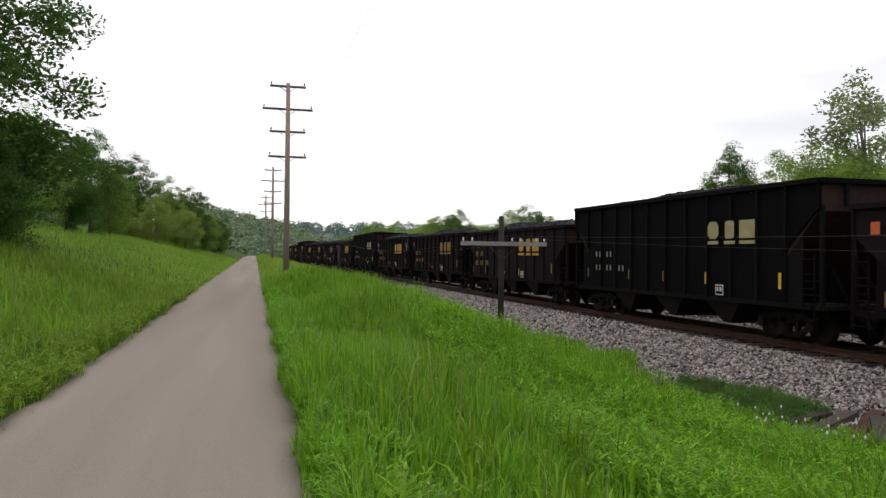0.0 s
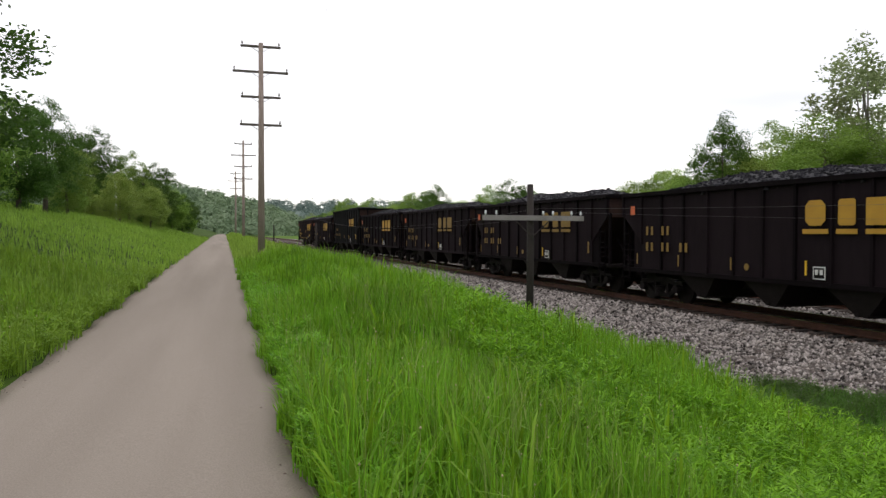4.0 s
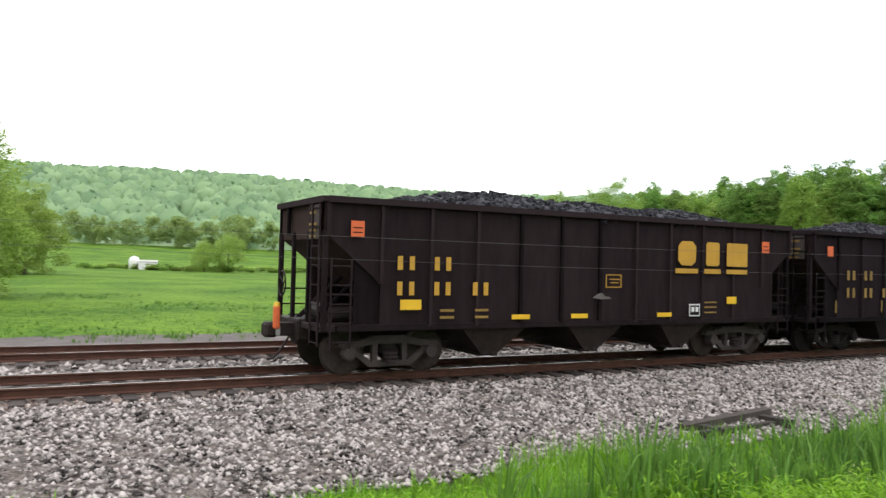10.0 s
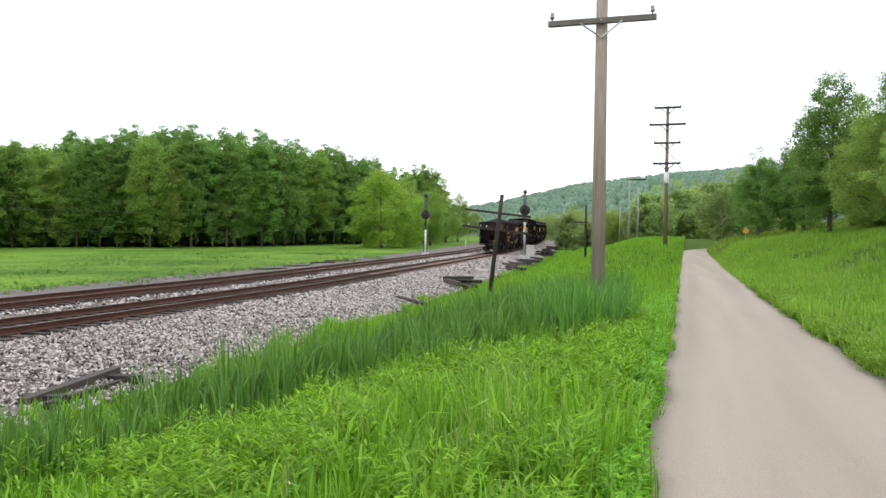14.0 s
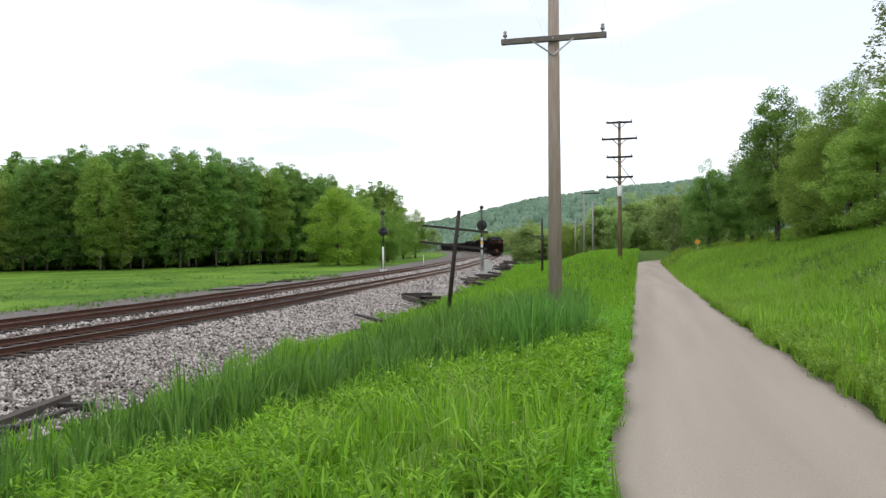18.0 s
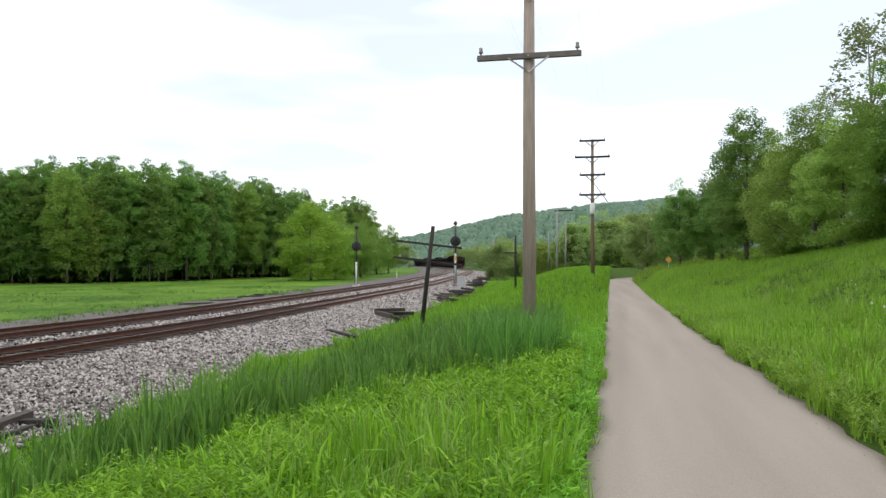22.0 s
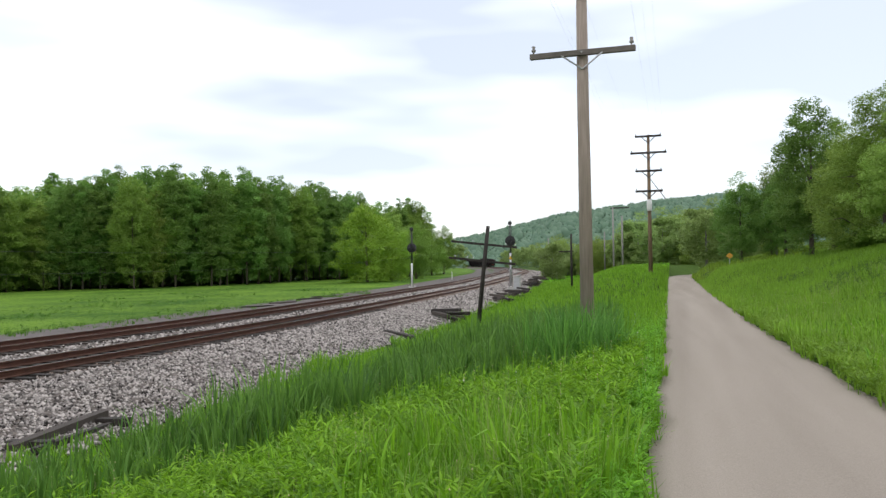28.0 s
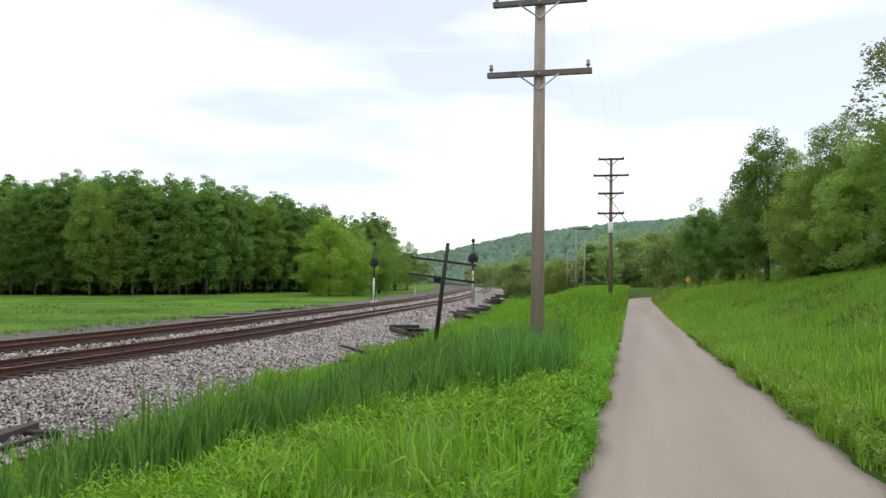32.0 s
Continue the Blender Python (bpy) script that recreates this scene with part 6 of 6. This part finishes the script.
W = "bright leafy weeds among the grass"
weed_stuff("leafy_weeds", W, 7200, (0.5, 7.5, -15, -2.0), in_weeds, 16, M_WEED, 0.48, 0.14)
weed_stuff("leafy_weeds", W, 5600, (2.6, 8.5, -2, 13), in_weeds, 26, M_WEED, 0.44, 0.12)
for seed, n, box in ((43, 240, (0.35, 3.0, -1, 9)), (44, 170, (0.35, 3.2, -10, -1.5)), (45, 200, (-6, -2.7, -16, 14)), (46, 520, (-12, -2.9, -36, -8))):
    tufts("seeding_grass", "nodding pale seed stalks among the grass", n, box, on_verge if box[0] > 0 else on_bank, 9, 0.16, 0.62, 0.006, M_SEEDGRASS, seed, 0.8)
for seed, n, box in ((47, 620, (0.35, 7, -3, 12)), (48, 420, (0.35, 4.5, -12, -2)), (49, 420, (-8, -2.6, -20, 12))):
    tufts("coarse_grass", "coarse broad-bladed grass clumps among the finer grass", n, box, on_verge if box[0] > 0 else on_bank, 10, 0.10, 0.56, 0.024, M_WEED, seed, 0.95)
tufts("grass_tufts", V, 1500, (0.3, 6, -4, 12), on_verge, 14, 0.12, 0.55, 0.009, M_GRASS, 38, 0.6)
weed_stuff("leafy_weeds", W, 3600, (0.2, 0.9, -24, 20), on_verge, 17, M_GRASS, 0.28, 0.11)
weed_stuff("leafy_weeds", W, 4200, (-3.3, -2.3, -30, 24), on_bank, 18, M_BANK, 0.30, 0.11)


def in_patches(x, y):
    return on_bank(x, y) & (np.sin(x * 1.1 + 0.7 * np.sin(y * 0.5)) + np.sin(y * 0.83 + x * 0.4) > 0.35)


weed_stuff("leafy_weeds", W, 5200, (-13, -2.8, -34, 24), in_patches, 19, M_WEED, 0.42, 0.10)
weed_stuff("dark_weeds", "dark broadleaf weeds on the bank", 5200, (-14, -2.8, -44, 10), lambda x, y: on_bank(x, y) & (np.sin(x * 0.9 + 2) + np.sin(y * 0.61 - x * 0.5) > 0.6), 28, M_LEAFDARK, 0.45, 0.12)


def dark_edge(x, y):
    return np.abs(x - 9.15 - 0.12 * np.sin(y * 2.3)) < np.minimum(0.9, 0.5 * (9.3 - y)) - 0.05 * np.abs(y - 6.5)


weed_stuff("dark_weeds", "dark low growth at the ballast edge", 2600, (8.5, 10.0, 4.9, 10.6), dark_edge, 20, M_LEAFDARK, 0.26, 0.07)
grow("dark_growth", "dark low growth at the ballast edge", 7000, (8.5, 10.0, 4.9, 10.6), dark_edge, 0.28, 0.012, M_REED, 29, 0.8)


def specks(name, label, n, box, keep, seed, tall, size, mat):
    """Pale flower and seed heads on thin stalks."""
    rng = np.random.RandomState(seed)
    x, y = scatter(n, *box, keep)
    z = ground_z(x, y) + tall * rng.uniform(0.75, 1.2, len(x))
    c = np.stack([x, y, z], -1)
    s = size * rng.uniform(0.6, 1.3, len(x))[:, None]
    octa = np.array([(1, 0, 0), (0, 1, 0), (-1, 0, 0), (0, -1, 0), (0, 0, 1.6), (0, 0, -1.2)])
    head = c[:, None] + octa[None] * s[:, None]
    foot = np.stack([c - (0.002, 0, 0.14), c + (0.002, 0, -0.14), c], 1)
    f = np.array([(0, 1, 4), (1, 2, 4), (2, 3, 4), (3, 0, 4), (1, 0, 5), (0, 3, 5), (3, 2, 5), (2, 1, 5)])
    m = len(x)
    faces = np.r_[(6 * np.arange(m)[:, None, None] + f[None]).reshape(-1, 3), 6 * m + np.arange(3 * m).reshape(-1, 3)]
    tagged(new(name, big_mesh(name, np.r_[head.reshape(-1, 3), foot.reshape(-1, 3)], faces, mat)), label, "flowers", kind="stuff")


specks("white_flowers", "small white flower heads above the grass", 24, (7.2, 8.7, 2.7, 4.4), on_verge, 21, 0.5, 0.022, M_WHITE)
specks("white_flowers", "small white flower heads above the grass", 12, (0.4, 3.0, -24, -9), on_verge, 22, 0.55, 0.009, M_WHITE)
specks("white_flowers", "small white flower heads on the bank", 16, (-9, -5, -26, -10), on_bank, 35, 0.5, 0.02, M_WHITE)
specks("seed_heads", "pale straw seed heads above the grass", 700, (0.3, 8, -14, 14), on_verge, 23, 0.5, 0.007, M_SEED)
specks("seed_heads", "pale straw seed heads above the grass", 700, (-12, -2.6, -34, 24), on_bank, 24, 0.5, 0.009, M_SEED)


def meadow_clumps(x, y):
    return on_meadow(x, y) & (np.sin(x * 0.5 + np.sin(y * 0.31)) + np.sin(y * 0.43 - x * 0.21) + 0.6 * np.sin(x * 17.3 + y * 23.9) > 1.15)


weed_stuff("meadow_weeds", "darker weed clumps in the meadow", 9000, (25, 62, -90, 30), meadow_clumps, 36, M_MEADOWBLADE, 0.34, 0.16)



def build_stones(name, label, mat, brown, seed):
    rng = np.random.RandomState(seed)
    beds = ((42000, -16, 20, -5.1, -0.3, 0.043), (26000, 20, 50, -5.0, -0.3, 0.052), (9000, 50, 90, -5.0, -0.3, 0.075), (20000, -50, -16, -5.0, -0.3, 0.06), (9000, -45, 60, 1.8, 4.4, 0.065), (4000, -40, 60, 6.6, 8.0, 0.065), (9000, 90, 200, -4.2, -0.3, 0.11), (6000, 60, 200, 1.8, 4.4, 0.11))
    strips = ((9000, -45, 50, 0.1, 1.4, 0.05), (6000, -45, 50, -0.6, -0.1, 0.05), (4000, -40, 60, 4.9, 6.1, 0.05), (7000, 50, 200, 0.1, 1.4, 0.10), (4000, 50, 200, -0.6, -0.1, 0.10), (6000, 60, 200, 4.7, 6.3, 0.10))
    spots = []
    for n, s0, s1, o0, o1, size in (beds if not brown else strips):
        s, o = rng.uniform(s0, s1, n), rng.uniform(o0, o1, n)
        x, y, h = on_line(s, o)
        spots.append(np.stack([x, y, ground_z(x, y) + 0.02, size * rng.uniform(0.6, 1.5, n)], -1))
    q = np.concatenate(spots)
    n = len(q)
    octa = np.array([(1, 0, 0), (0, 1, 0), (-1, 0, 0), (0, -1, 0), (0.2, 0.1, 0.8), (0, 0, -0.6)])
    ang = rng.uniform(0, 6.28, n)
    sh = octa[None] * rng.uniform(0.6, 1.3, (n, 6, 1)) + rng.uniform(-0.25, 0.25, (n, 6, 3))
    ca, sa = np.cos(ang)[:, None], np.sin(ang)[:, None]
    sh = np.stack([sh[..., 0] * ca - sh[..., 1] * sa, sh[..., 0] * sa + sh[..., 1] * ca, sh[..., 2]], -1)
    v = (q[:, None, :3] + sh * q[:, None, 3:]).reshape(-1, 3)
    f = np.array([(0, 1, 4), (1, 2, 4), (2, 3, 4), (3, 0, 4), (1, 0, 5), (0, 3, 5), (3, 2, 5), (2, 1, 5)])
    faces = (6 * np.arange(n)[:, None, None] + f[None]).reshape(-1, 3)
    tagged(new(name, big_mesh(name, v, faces, mat)), label, "ballast", kind="stuff")


def path_grit():
    """Loose grit along the path's edges and a few bits further in."""
    rng = np.random.RandomState(41)
    n = 900
    y = rng.uniform(-32, 30, n)
    edge = np.abs(rng.normal(0, 0.07, n))
    x = np.where(rng.uniform(size=n) < 0.5, PATH_E - 0.03 - edge, PATH_W + 0.05 + edge) + path_shift(y)
    z = path_zz(x, y, x - path_shift(y)) + 0.002
    octa = np.array([(1, 0, 0), (0, 1, 0), (-1, 0, 0), (0, -1, 0), (0.2, 0.1, 0.6), (0, 0, -0.4)])
    v = np.stack([x, y, z], -1)[:, None] + octa[None] * rng.uniform(0.6, 1.4, (n, 6, 1)) * rng.uniform(0.004, 0.013, (n, 1, 1))
    f = np.array([(0, 1, 4), (1, 2, 4), (2, 3, 4), (3, 0, 4), (1, 0, 5), (0, 3, 5), (3, 2, 5), (2, 1, 5)])
    faces = (6 * np.arange(n)[:, None, None] + f[None]).reshape(-1, 3)
    tagged(new("path_grit", big_mesh("path_grit", v.reshape(-1, 3), faces, M_STONEBROWN)), "loose brown grit along the path edges", "gravel", kind="stuff")


path_grit()
build_stones("ballast_stones", "loose grey and white crushed ballast stones", M_STONE, False, 3)
build_stones("stained_ballast", "rust-stained ballast stones between the rails", M_STONEBROWN, True, 4)


# ---- what moves ----
# Where the rear of the train stands along the line, by the second.
RUN_T = (0, 8, 9, 10, 11, 14, 32)
RUN_S = (-177.2, -31.5, -13.9, 3.82, 23.2, 83.0, 430.0)


def motions():
    """The train rolls south along the near track at a steady pace."""
    for k, car in enumerate(cars):
        rows = []
        for i in range(65):
            t = i * 0.5
            s = float(np.interp(t, RUN_T, RUN_S)) + HALF + CAR_PITCH * k
            s = min(s, 615)
            x0, y0, _ = on_line(s - 5.0, 0.75)
            x1, y1, _ = on_line(s + 5.0, 0.75)
            h = math.atan2(x1 - x0, -(y1 - y0))
            rows.append((t, pose((x0 + x1) / 2, (y0 + y1) / 2, float(rail_z((y0 + y1) / 2)), 0, 0, 180 + math.degrees(h))))
        walk(car, rows)
    # The wheels of the last car turn as it rolls.
    for truck in (c for c in low_car.children if c.name.startswith("truck")):
        for ws in (c for c in truck.children if c.name.startswith("wheelset")):
            x, y, z = ws.matrix_basis.translation
            rows = []
            for f in range(32 * FPS + 1):
                turn = -math.degrees(float(np.interp(f / FPS, RUN_T, RUN_S)) / 0.45)
                rows.append((f / FPS, pose(x, y, z, turn % 360)))
            walk(ws, rows)


motions()
